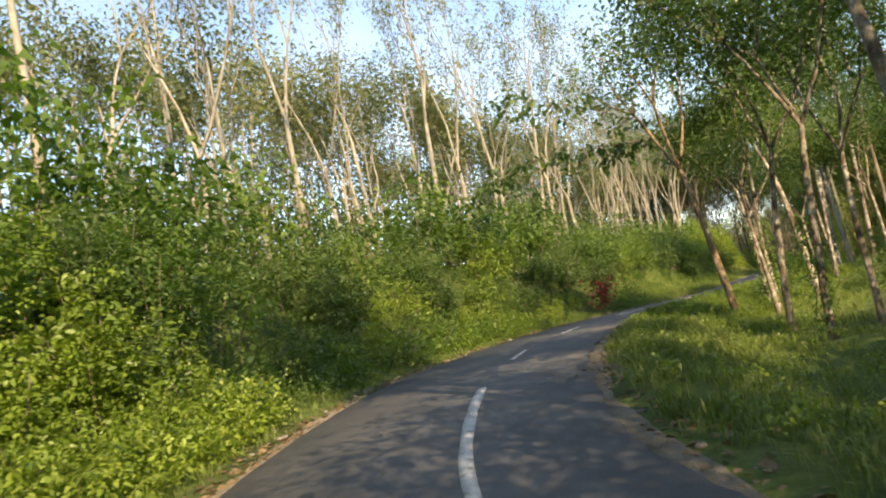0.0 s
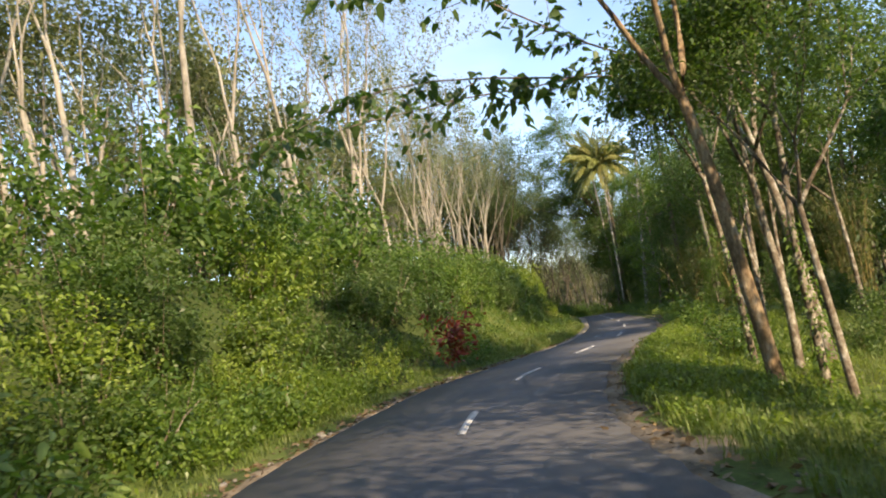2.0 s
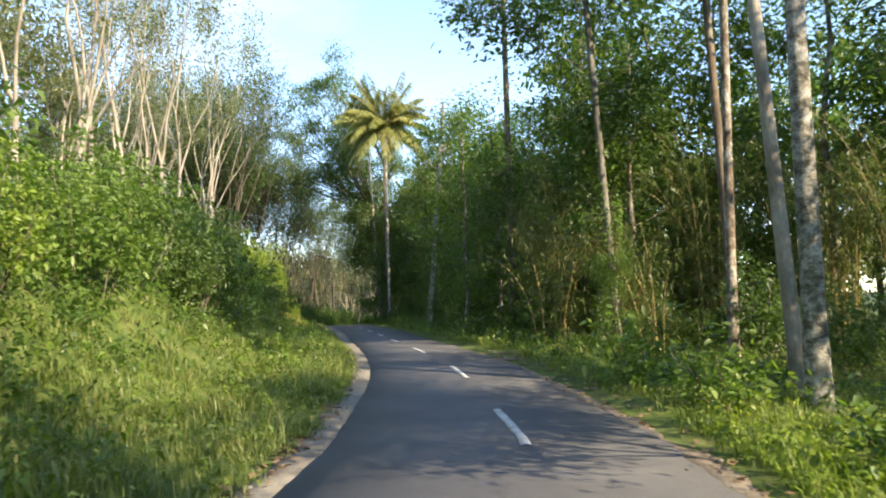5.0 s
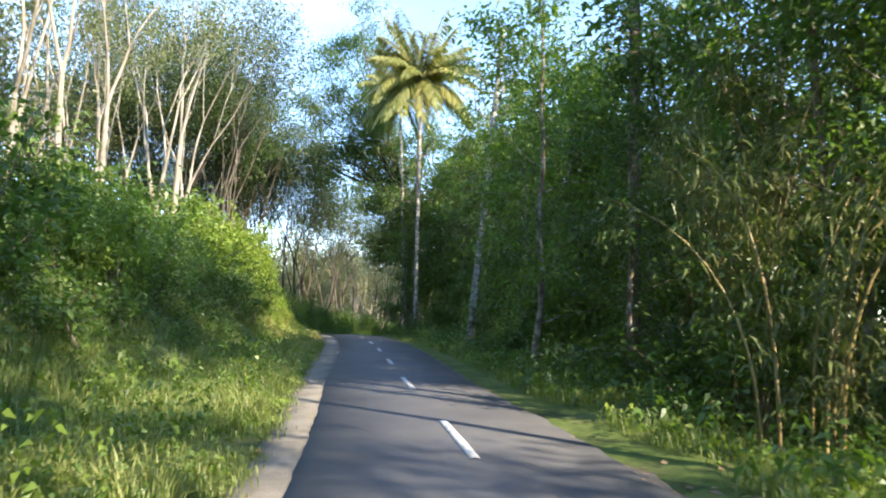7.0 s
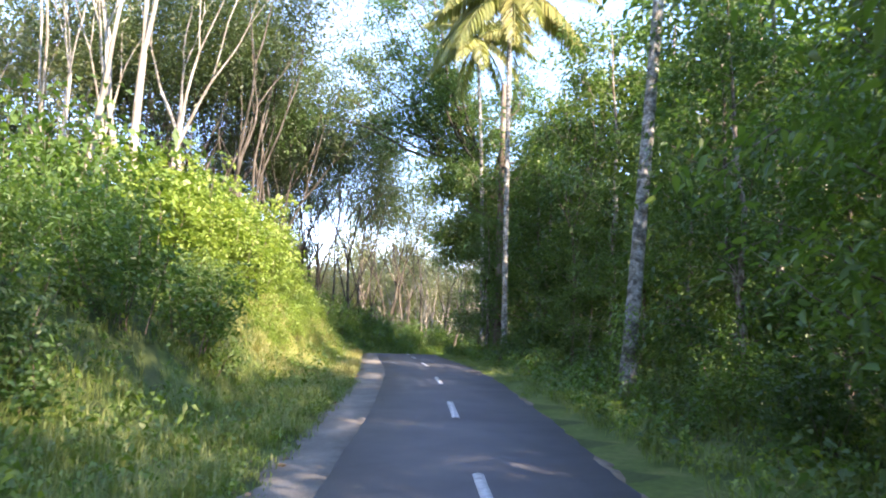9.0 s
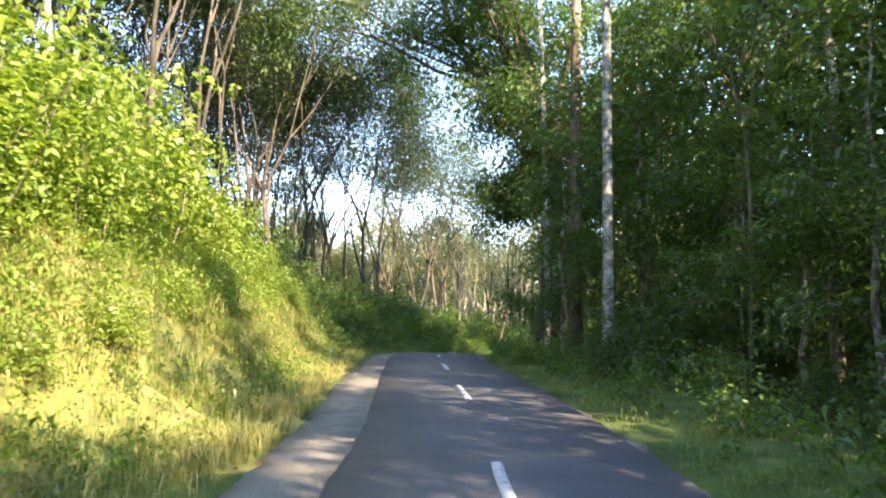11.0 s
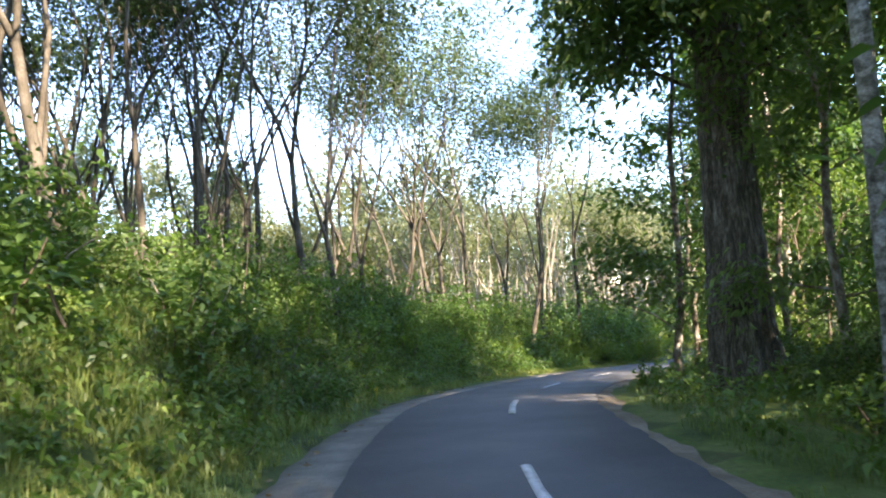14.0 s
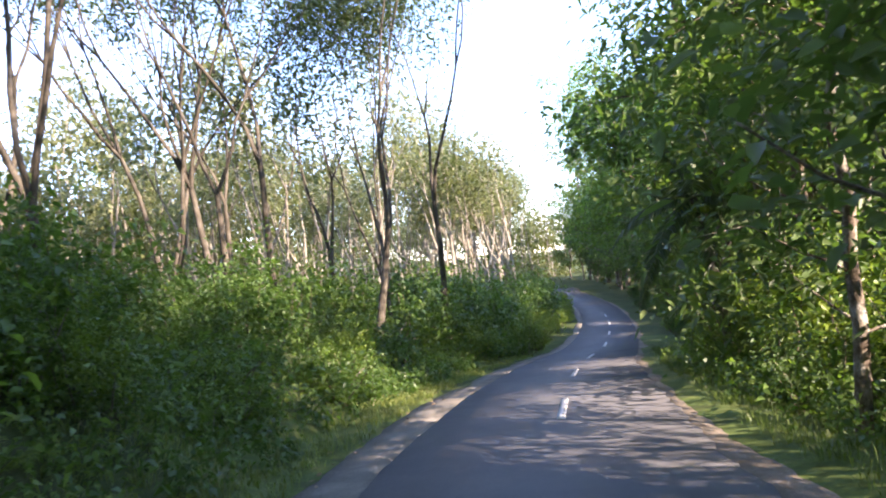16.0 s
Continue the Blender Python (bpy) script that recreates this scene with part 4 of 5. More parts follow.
for x, y, k, size in ((36.6, 70.2, 2, 0.95), (35.4, 55.4, 1, 0.75), (35.8, 62.6, 0, 0.8), (37.0, 58.6, 2, 0.75), (39.5, 61.4, 2, 0.9), (39.2, 66.6, 0, 1.05), (38.2, 74.0, 1, 1.05), (40.6, 82.0, 2, 1.0)):
    set_out(BAMBOO[k], place(x, y, RNG.uniform(0, 6.28), size))
set_out(SPRAY, place(31.2, 66.4, 0.5, 0.95))


def tall_trunk(x, y, height, radius, lean, label, bark=BARK_GREY, rings=True, crown=2600, first=26, reach=1.0):
    """A straight bare bole with a small crown high up."""
    ob = root("tall_tree", label, "tree")
    u = np.linspace(0, 1, 40)
    q = np.stack([lean[0] * u, lean[1] * u, height * u - 0.3 * (1 - u)], 1)
    rad = radius * (1 - 0.45 * u + 0.5 * np.exp(-u * 26)) * (1 + (0.035 * np.sin(np.arange(40) * 2.4) if rings else 0))
    wood, twigs = [tube(q, rad, 12)], []
    for k in range(9):
        a = k * 2.4
        p, r, d = limb(q[first + int(k * (34 - first) / 8)], (math.cos(a), math.sin(a), 0.5), RNG.uniform(2.2, 4.0) * reach, radius * 0.2, 0.015, 0.2, 0.08, 5)
        wood.append(tube(p, r, 5))
        for _ in range(4):
            b, r2, d2 = limb(p[int(RNG.integers(2, 5))], unit(d + rand_ways(1, 0.2)[0]), 1.6, 0.03, 0.01, 0.2, 0, 3)
            wood.append(tube(b, r2, 4))
            twigs.append((b, d2))
    part("trunk", shaded(mesh_of("trunk", *joined(wood), bark)), ob)
    part("crown", mesh_of("crown", *twig_leaves(twigs, crown / 36, 0.27, 0.5 * reach, shape=broad_leaves), LEAF_FOREST), ob)
    ob.matrix_basis = place(x, y, 0)
    return ob


tall_trunk(24.9, 52.2, 18, 0.22, (0.3, 0.2), "tall straight tree with a ringed grey bole", BARK_BLOTCHED)
tall_trunk(26.6, 53.6, 16, 0.17, (-1.2, 0.3), "pale leaning tree with a forked bole", BARK_PALE, False)
set_out(FOREST[1], place(33.2, 71.8, 2.0, 0.55))
set_out(FOREST[2], place(53.2, 118.0, 1.0, 0.6))
set_out(FOREST[2], place(62.8, 136.2, 2.0, 0.9))
set_out(FOREST[4], place(66.4, 139.6, 5.0, 0.75))
set_out(BUSH_DARK[0], place(49.4, 109.6, 1.0, 0.75))
set_out(BUSH_DARK[1], place(51.6, 110.0, 2.0, 0.9))
for x, y, size in ((36.8, 79.6, 1.0), (40.8, 82.8, 0.95), (44.6, 87.4, 0.9), (37.6, 75.8, 0.7), (30.0, 37.5, 1.1)):
    set_out(pick(FOREST_FRESH), place(x, y, x, size, 0.1))
for x, y, k, size in ((46.5, 77.5, 0, 1.3), (50.4, 94.0, 1, 1.2), (54.0, 99.0, 0, 1.4)):
    set_out(FOREST[k], place(x, y, x, size, 0.1))
tall_trunk(36.0, 74.6, 21, 0.20, (0.5, 0.5), "tall tree with a thick mossy brown bole", BARK_BROWN, True, 3200, 29, 0.9)
tall_trunk(42.3, 92.0, 17, 0.21, (2.4, 0.8), "tall leaning tree with a bare ringed bole", BARK_BLOTCHED, True, 1300, 26, 0.8)
tall_trunk(56.4, 122.3, 19, 0.36, (0.3, 0.3), "tall forest tree with a brown bole among leaves", BARK_BROWN, False, 2000, 16)
tall_trunk(31.6, 63.4, 19, 0.15, (-0.6, 0.8), "tall forest tree with a high dense crown", BARK_GREY, False, 6000, 20, 1.7)
set_out(FOREST[3], place(37.4, 69.4, 1.0, 1.15))
set_out(FOREST[0], place(34.6, 66.0, 4.0, 0.9))
set_out(BAMBOO[1], place(33.6, 69.2, 2.2, 0.9))
YOUNG = tree_kind("young_tree", "slender young tree with yellow-green leaves among dark forest", BARK_BROWN, LEAF_LIGHT, 15.5, 9, 0.07, 3, 0.4, 3, 60, 0.26, 0.5, "young trees at the forest edge", leafy=3)
for x, y, size in ((53.2, 109.2, 1.0), (51.6, 107.2, 0.75), (55.4, 112.0, 0.95)):
    set_out(YOUNG, place(x, y, x, size, 0.1))
palm(49.8, 110.5, 19.6, 42, 5.6, "tall coconut palm with a sunlit yellowish crown")
palm(56.8, 125.3, 23.2, 26, 5.2, "coconut palm with a thin grey bole behind another", (-0.2, 0.3))
palm(75.2, 147.0, 5.2, 13, 2.8, "young coconut palm with drooping fronds at the forest edge", (-0.4, 0.2), LEAF_SHADE_PALM, BARK_SHADED, -0.55)


def great_tree():
    """The great roadside tree with a fluted bole, and one long limb over the road."""
    ob = root("great_tree", "great old tree with a rough fluted bole beside the road", "tree")
    u = np.linspace(0, 1, 22)
    q = np.stack([0.5 * u, 0.4 * u, 15 * u - 0.4], 1)
    w = np.linspace(0, 1, 90)
    core = np.stack([0.5 * w, 0.4 * w, 15 * w - 0.4], 1)
    v, f = tube(core, 0.74 - 0.30 * w + 0.45 * np.exp(-w * 16), 44)
    mid = np.repeat(core[:, :2], 44, 0)
    a = np.arctan2(v[:, 1] - mid[:, 1], v[:, 0] - mid[:, 0])
    h = v[:, 2]
    flute = 1 + (0.16 * np.sin(a * 5 + 0.6) + 0.08 * np.sin(a * 9)) * np.exp(-h / 4)
    # bark ridges that wander and break, and old knots
    flute += 0.035 * np.sin(a * 17 + 1.6 * np.sin(h * 1.7)) * (0.6 + 0.4 * np.sin(h * 3.1 + a * 3)) + 0.03 * np.sin(h * 5.3 + 2 * np.sin(a * 4)) + RNG.normal(size=len(a)) * 0.012
    v[:, :2] = mid + (v[:, :2] - mid) * flute[:, None]
    wood, twigs = [(v, f)], []
    for k in range(26):
        b = k * 2.4
        h = q[11 + int(k * 10 / 26)]
        ahead = max(0.0, -0.6 * math.cos(b) + 0.8 * math.sin(b))
        p, r, d = limb(h, (math.cos(b), math.sin(b), 0.3 + 0.02 * k), RNG.uniform(5, 8.0) * (1 - 0.55 * ahead), 0.075, 0.015, 0.14, -0.02, 6)
        wood.append(tube(p, r, 5))
        for _ in range(7):
            e, r2, d2 = limb(p[int(RNG.integers(2, 7))], unit(d + rand_ways(1, -0.1)[0]), 2.2, 0.03, 0.008, 0.2, -0.04, 3)
            wood.append(tube(e, r2, 3))
            twigs.append((e, d2))
    # rising limbs of the open top, each with its own clumps of leaves
    for k in range(13):
        b = k * 2.4 + 1
        p, r, d = limb(q[-1 - k % 4], (math.cos(b) * (0.5 + 0.06 * k), math.sin(b) * (0.5 + 0.06 * k), 1), RNG.uniform(9, 13), 0.2, 0.03, 0.13, 0.0, 8)
        wood.append(tube(p, r, 6))
        for j in range(9):
            e, r2, d2 = limb(p[int(RNG.integers(3, 9))], unit(d * 0.4 + rand_ways(1, 0.15)[0]), RNG.uniform(1.6, 3.2), 0.04, 0.008, 0.2, 0, 4)
            wood.append(tube(e, r2, 4))
            twigs.append((e[2:], d2))
    # high spreading limbs over the road, leaved in clumps towards their ends
    for k in range(9):
        p, r, d = limb(q[-1 - k % 3], (-0.9 + 0.05 * k, 0.43 + 0.05 * (k % 3), 0.75 + 0.16 * k), 17 + 0.7 * k, 0.19, 0.03, 0.15, 0.0, 9)
        wood.append(tube(p, r, 6))
        for j in range(20):
            e, r2, d2 = limb(p[int(RNG.integers(3, 10))], unit(d * 0.3 + rand_ways(1, 0.1)[0]), RNG.uniform(1.4, 2.8), 0.035, 0.008, 0.2, 0, 4)
            wood.append(tube(e, r2, 4))
            twigs.append((e[1:], d2))
    p, r, d = limb(q[19], (-0.8, 0.3, 0.42), 11.5, 0.15, 0.04, 0.2, -0.02, 8)
    wood.append(tube(p, r, 6))
    for k in range(3, 9):
        for _ in range(2):
            e, r2, d2 = limb(p[k], unit(d + rand_ways(1, 0.25)[0] * 1.2), 1.8, 0.04, 0.01, 0.2, 0, 4)
            wood.append(tube(e, r2, 4))
            twigs.append((e, d2))
    part("trunk", shaded(mesh_of("trunk", *joined(wood), BARK_RUGGED)), ob)
    part("crown", mesh_of("crown", *twig_leaves(twigs, 190, 0.24, 0.7, 0.48, 0.5, foot=(61.3, 132.4, gz(61.3, 132.4)), shape=broad_leaves), LEAF_FOREST), ob)
    ob.matrix_basis = place(61.3, 132.4, 0)


great_tree()


def overhanging_tree(x, y, bark, label, branches):
    """A roadside tree, with long, thinly leaved branches over the road where they are given: height, way, length."""
    ob = root("roadside_tree", label, "tree", "slender trees beside the grass verge")
    wood, twigs = grown(14, 6.5, 0.14, 3, 0.5, 3, lean=(-0.06, 0))
    part("trunk", shaded(mesh_of("trunk", *joined(wood), bark)), ob)
    part("crown", mesh_of("crown", *twig_leaves(twigs, 105, 0.25, 0.6), LEAF_FOREST), ob)
    for z, way_out, ln in branches:
        p, r, d = limb((-0.4, 0, z), way_out, ln, 0.045, 0.01, 0.09, -0.01, 11)
        pieces, ends = [tube(p, r, 5)], []
        for k in range(3, 12):
            for _ in range(3):
                e, r2, d2 = limb(p[k], unit(d + rand_ways(1, -0.1)[0] * 1.1), 1.5, 0.016, 0.005, 0.2, -0.03, 3)
                pieces.append(tube(e, r2, 3))
                ends.append((e, d2))
        b = part("branch", mesh_of("branch", *joined(pieces), BARK_BROWN), ob)
        part("leaves", mesh_of("leaves", *twig_leaves(ends, 11, 0.30, 0.2, 0.75, 0.55, shape=broad_leaves), LEAF_FOREST), b)
    ob.matrix_basis = place(x, y, 0)


overhanging_tree(11.1, 32.3, BARK_ORANGE, "orange-barked leaning roadside tree beside the verge", ())
overhanging_tree(16.8, 37.4, BARK_SPOTTED, "spotted roadside tree with long branches over the road", ((8.8, (-1, 0.17, 0.13), 15.2), (9.6, (-0.95, 0.36, 0.11), 14.2), (8.2, (-0.9, -0.15, 0.2), 12.7)))
red = shrub_kind("red-leaved shrub standing in the hedge", LEAF_RED, 3.1, 1.3, 22, 18, 0.24, "", "red_shrub", shape=broad_leaves)
red.matrix_basis = place(8.3, 46.2, 0.5)
for x, y, h in ((50.5, 116.6, 0.3), (51.4, 118.0, 0.26), (58.6, 128.5, 0.3)):
    set_out(BUSH_LIGHT[0], place(x, y, x, h))
for s in np.arange(62, 172, 2.3):
    x, y = on_line(s + RNG.uniform(-1, 1), edge(s, 4) - RNG.uniform(1.2, 3.6))
    set_out(pick(FERN), place(x, y, RNG.uniform(0, 6.28), RNG.uniform(0.7, 1.2), 0.02))
for s in np.arange(2, 60, 4.5):
    x, y = on_line(s + RNG.uniform(-1, 1), edge(s, 4) - RNG.uniform(1.0, 2.2))
    set_out(pick(FERN), place(x, y, RNG.uniform(0, 6.28), RNG.uniform(0.7, 1.1), 0.02))

# unseen trees, added so that their high leaning crowns shade the hedge
for x, y, lean in ((5.8, 3.4, (-5.2, 2.6)), (6.0, 1.2, (-5.6, 3.4))):
    tall_trunk(x, y, 18, 0.15, lean, "unseen tall tree leaning over the road, added to shade the hedge", BARK_SPOTTED, False, 4200, 24, 1.25)
# depth of the forest behind the right verge
for x, y, k, size in ((42.0, 57.5, 0, 1.2), (41.0, 60.8, 3, 1.2), (44.2, 63.2, 1, 1.25), (40.4, 65.0, 4, 1.15), (41.0, 52.5, 2, 1.25), (57.2, 118.0, 0, 1.1), (61.0, 121.6, 3, 1.2), (64.8, 125.4, 1, 1.2), (62.6, 118.6, 4, 1.25)):
    set_out(FOREST[k], place(x, y, x, size, 0.1))
# two trees added so that their high crowns shade the left verge farther on
tall_trunk(33.4, 60.0, 21, 0.17, (-0.4, 0.6), "tall forest tree with a high dense crown", BARK_BROWN, False, 5000, 23, 1.7)
tall_trunk(30.4, 58.0, 20, 0.15, (0.4, -0.3), "tall forest tree with a high dense crown", BARK_SPOTTED, False, 5000, 24, 1.6)
scatter(FOREST, 46, 74, 4.6, right_of(16.5), (1.2, 1.4), glades=True)
scatter(BUSH_DARK, 42, 84, 3.0, right_of(18.5), (1.2, 1.8))
scatter(BUSH_DARK, 112, 150, 3.2, right_of(11.0), (1.1, 1.6))



# ---- far woods ----
def far_woods():
    wood, base, wy = [], [], []
    spots = []
    for s in np.arange(-40, 245, 7.0):
        for d in (46, 54, 62, 71, 82, 96, 112):
            spots.append(on_line(s + RNG.uniform(-3, 3), edge(s, 4) - d - RNG.uniform(-4, 4)))
        for d in (30, 40) if not 75 < s < 185 else (44,):
            spots.append(on_line(s + RNG.uniform(-3, 3), edge(s, 3) + d + RNG.uniform(-4, 4)))
    for x in np.arange(58, 175, 6.5):
        for y in np.arange(165, 290, 6.5):
            spots.append((x + RNG.uniform(-3, 3), y + RNG.uniform(-3, 3)))
    xy = np.array(spots)
    s, lat, _ = along(xy[:, 0], xy[:, 1])
    xy = xy[(lat < -36) | (lat > 12)]
    end = on_line(RUN[-1] - 2, 0)
    beyond = np.array([(end[0] + a, end[1] + b) for a in np.arange(-28, 50, 6.0) for b in np.arange(4, 40, 6.0)])
    xy = np.vstack([xy, beyond + RNG.uniform(-2.5, 2.5, beyond.shape)])
    z = ground_z(xy[:, 0], xy[:, 1])
    for (x, y), h0 in zip(xy, z):
        h = RNG.uniform(13, 19)
        lean = RNG.normal(size=2) * 0.5
        wood.append(tube([[x, y, h0 - 0.3], [x + lean[0] * 0.5, y + lean[1] * 0.5, h0 + h * 0.5], [x + lean[0], y + lean[1], h0 + h * 0.85]], [0.16, 0.12, 0.05], 4))
        n = 190
        c = RNG.normal(size=(n, 3))
        c = unit(c) * RNG.uniform(0.3, 1.0, (n, 1))
        low = np.stack([x + RNG.normal(size=100) * 3.0, y + RNG.normal(size=100) * 3.0, h0 + RNG.uniform(0.1, 4.8, 100)], 1)
        base.append(low)
        wy.append(rand_ways(100))
        base.append(np.array([x + lean[0], y + lean[1], h0 + h * 0.62]) + c * [3.4, 3.4, h * 0.38])
        wy.append(rand_ways(n))
    ob = tagged(new("far_woods"), "far rubber woods behind the road", "woods", kind="stuff")
    part("trunks", mesh_of("trunks", *joined(wood), BARK_PALE), ob)
    base, wy = np.vstack(base), np.vstack(wy)
    part("crowns", mesh_of("crowns", *leaves(base, wy, 0.72 * RNG.uniform(0.6, 1.4, len(base)), 0.4), LEAF_FAR), ob)


far_woods()


# ---- grass, weeds and litter ----
def tufts(s, lat, height, blades, name, mat, label, width=0.006, splay=1.0):
    x, y = on_line(s, lat)
    z = ground_z(x, y)
    n = len(s)
    p = np.repeat(np.stack([x, y, z - 0.02], 1), blades, 0) + RNG.normal(size=(n * blades, 3)) * [0.09, 0.09, 0]
    h = np.repeat(height, blades) * RNG.uniform(0.5, 1.25, n * blades)
    a = RNG.uniform(0, 6.28, n * blades)
    out = np.stack([np.cos(a), np.sin(a), 0 * a], 1)
    side = np.stack([-np.sin(a), np.cos(a), 0 * a], 1) * width * RNG.uniform(0.6, 1.5, (n * blades, 1))
    bend = RNG.uniform(0.1, splay, n * blades)
    mid = p + out * (h * bend * 0.35)[:, None] + np.stack([0 * h, 0 * h, h * 0.6], 1)
    tip = p + out * (h * bend * 1.1)[:, None] + np.stack([0 * h, 0 * h, h * (1 - 0.35 * bend)], 1)
    v = np.stack([p, mid + side, tip, mid - side], 1).reshape(-1, 3)
    f = np.arange(4 * n * blades).reshape(-1, 4)
    return tagged(new(name, mesh_of(name, v, f, mat)), label, "grass", kind="stuff")


def band(n, s0, s1, near, far, side):
    s = RNG.uniform(s0, s1, n)
    d = near + (far - near) * RNG.uniform(0, 1, n) ** 1.2
    lat = edge(s, 3) + d if side > 0 else edge(s, 4) - d
    keep = np.sin(s * 1.3 + d * 2.1) + np.sin(s * 0.37 - d * 0.9) + RNG.normal(size=n) * 0.9 > -1.1
    return s[keep], lat[keep]


s, lat = band(8600, 2, 110, 0.7, 8.0, 1)
tufts(s, lat, 0.17 + 0.16 * np.sin(s * 0.8 + 0.6 * lat) ** 2 + 0.02 * (lat - edge(s, 3)), 10, "grass", GRASS, "lush green grass on the verge", 0.009)
scatter(FOREST, 145, 166, 4.6, right_of(5.0), (0.6, 0.8), glades=True)
s, lat = band(2200, 4, 44, 0.5, 3.6, 1)
tufts(s, lat, 0.2 + 0.16 * np.sin(s + lat) ** 2, 12, "grass", GRASS, "thick grass along the edge of the verge", 0.008)
s, lat = band(1000, 110, 142, 0.25, 3.0, 1)
tufts(s, lat, 0.13 + 0.08 * np.sin(s) ** 2, 13, "grass", GRASS, "green grass beside the asphalt")
s, lat = band(2000, 142, 190, 0.75, 3.6, 1)
tufts(s, lat, 0.14 + 0.1 * np.sin(s) ** 2, 13, "grass", GRASS, "green grass behind the bare shoulder")
s, lat = band(5400, 2, 112, 0.15, 3.8, -1)
tufts(s, lat, 0.13 + 0.10 * np.sin(s * 0.7) ** 2 + 0.07 * (edge(s, 4) - lat), 10, "grass", GRASS, "green grass at the foot of the hedge", 0.008)
s, lat = band(3400, 60, 114, 0.2, 4.6, -1)
tufts(s, lat, 0.26 + 0.20 * np.sin(s * 0.5 + lat) ** 2, 13, "grass", GRASS, "tall bright grass on the sloping verge", 0.008)
s, lat = band(1200, 113, 139, 0.4, 5.4, -1)
tufts(s, lat, 0.28 + 0.22 * np.sin(s * 0.7 + lat) ** 2, 10, "grass", GRASS, "long green grass on the cut bank", 0.009)
s, lat = band(5000, 112, 140, 0.1, 5.4, -1)
tufts(s, lat, 0.24 + 0.2 * np.sin(s * 0.9) ** 2, 11, "grass", SUNLIT_GRASS, "sunlit yellow grass on the cut bank")
s, lat = band(2400, 136, 152, 0.6, 5.0, -1)
tufts(s, lat, 0.22 + 0.16 * np.sin(s * 0.9) ** 2, 11, "grass", GRASS, "shaded grass and weeds on the cut bank", 0.009)
s, lat = band(2600, 136, 190, 0.1, 2.8, -1)
tufts(s, lat, 0.16 + 0.10 * np.sin(s * 0.9) ** 2, 11, "grass", GRASS, "short grass beside the pale strip", 0.008)


def weeds(n, s0, s1, near, far, side, tall, mat, size, label, shape=leaves):
    s, lat = band(n, s0, s1, near, far, side)
    x, y = on_line(s, lat)
    z = ground_z(x, y)
    n, k = len(s), 10
    h = np.repeat(tall * RNG.uniform(0.4, 1.2, n), k)
    u = RNG.uniform(0.15, 1.0, n * k)
    lean = np.repeat(RNG.normal(size=(n, 2)) * 0.18, k, 0)
    p = np.repeat(np.stack([x, y, z], 1), k, 0)
    p[:, :2] += lean * (h * u)[:, None] + RNG.normal(size=(n * k, 2)) * 0.05
    p[:, 2] += h * u
    ln = size * RNG.uniform(0.6, 1.3, n * k)
    ob = new("weeds", mesh_of("weeds", *shape(p, rand_ways(n * k, 0.1), ln, ln * 0.5), mat))
    return tagged(ob, label, "undergrowth", kind="stuff")


weeds(1500, 0, 40, 0.8, 5.0, -1, 0.9, LEAF_SHRUB, 0.13, "leafy green weeds along the hedge")
weeds(1500, 62, 104, 0.3, 4.6, -1, 0.45, LEAF_SHRUB, 0.085, "low green weeds among the verge grass")
weeds(900, 62, 114, 3.4, 6.5, -1, 0.9, LEAF_SHRUB, 0.13, "leafy green weeds along the hedge")
weeds(900, 34, 114, 0.6, 4.0, -1, 0.9, LEAF_LIGHT, 0.12, "bright yellow-green weeds along the hedge")
weeds(2600, 8, 110, 0.9, 6.5, 1, 0.38, LEAF_LIGHT, 0.10, "bright low weeds among the verge grass")
# lighter leaf colour on this stretch imitates the sun on the verge
weeds(2600, 34, 64, 0.6, 5.5, 1, 0.32, LEAF_LIGHT, 0.09, "sunlit yellow-green weeds on the verge")
s, lat = band(2600, 34, 64, 0.6, 5.5, 1)
tufts(s, lat, 0.2 + 0.14 * np.sin(s + lat) ** 2, 11, "grass", LEAF_LIGHT, "bright yellow-green grass on the sunlit verge", 0.009)
weeds(2000, 2, 18.5, 0.5, 3.8, -1, 0.9, LEAF_LIGHT, 0.10, "weeds at the road edge in a sunlit leaf colour")
weeds(1300, 36, 47, 0.5, 3.4, -1, 0.8, LEAF_LIGHT, 0.09, "weeds at the road edge in a sunlit leaf colour")
weeds(1900, 114, 138, 0.8, 5.0, -1, 0.55, LEAF_LIGHT, 0.085, "sunlit weeds on the cut bank")
weeds(1500, 138, 185, 0.8, 3.8, -1, 0.7, LEAF_SHRUB, 0.14, "shaded weeds at the foot of the hedge")
weeds(1400, 75, 185, 0.9, 4.5, 1, 0.7, LEAF_SHRUB, 0.15, "green weeds at the forest edge")


weeds(2600, 0, 62, 2.0, 5.5, -1, 1.0, LEAF_SHRUB, 0.105, "broad-leaved creepers covering the bank", broad_leaves)
weeds(2200, 0, 62, 4.5, 10.0, -1, 1.1, LEAF_SHRUB, 0.14, "broad-leaved creepers covering the bank")
weeds(1800, 62, 114, 4.4, 10.5, -1, 0.6, LEAF_SHRUB, 0.18, "broad-leaved creepers covering the bank")
weeds(2600, 138, 190, 1.8, 9.0, -1, 0.6, LEAF_SHRUB, 0.14, "broad-leaved creepers under the hedge")
weeds(3400, 114, 139, 2.4, 8.0, -1, 0.9, LEAF_LIGHT, 0.11, "sunlit creepers on top of the cut bank")
weeds(2200, 50, 180, 3.0, 10.0, 1, 0.6, LEAF_FOREST, 0.16, "dark undergrowth on the forest floor")


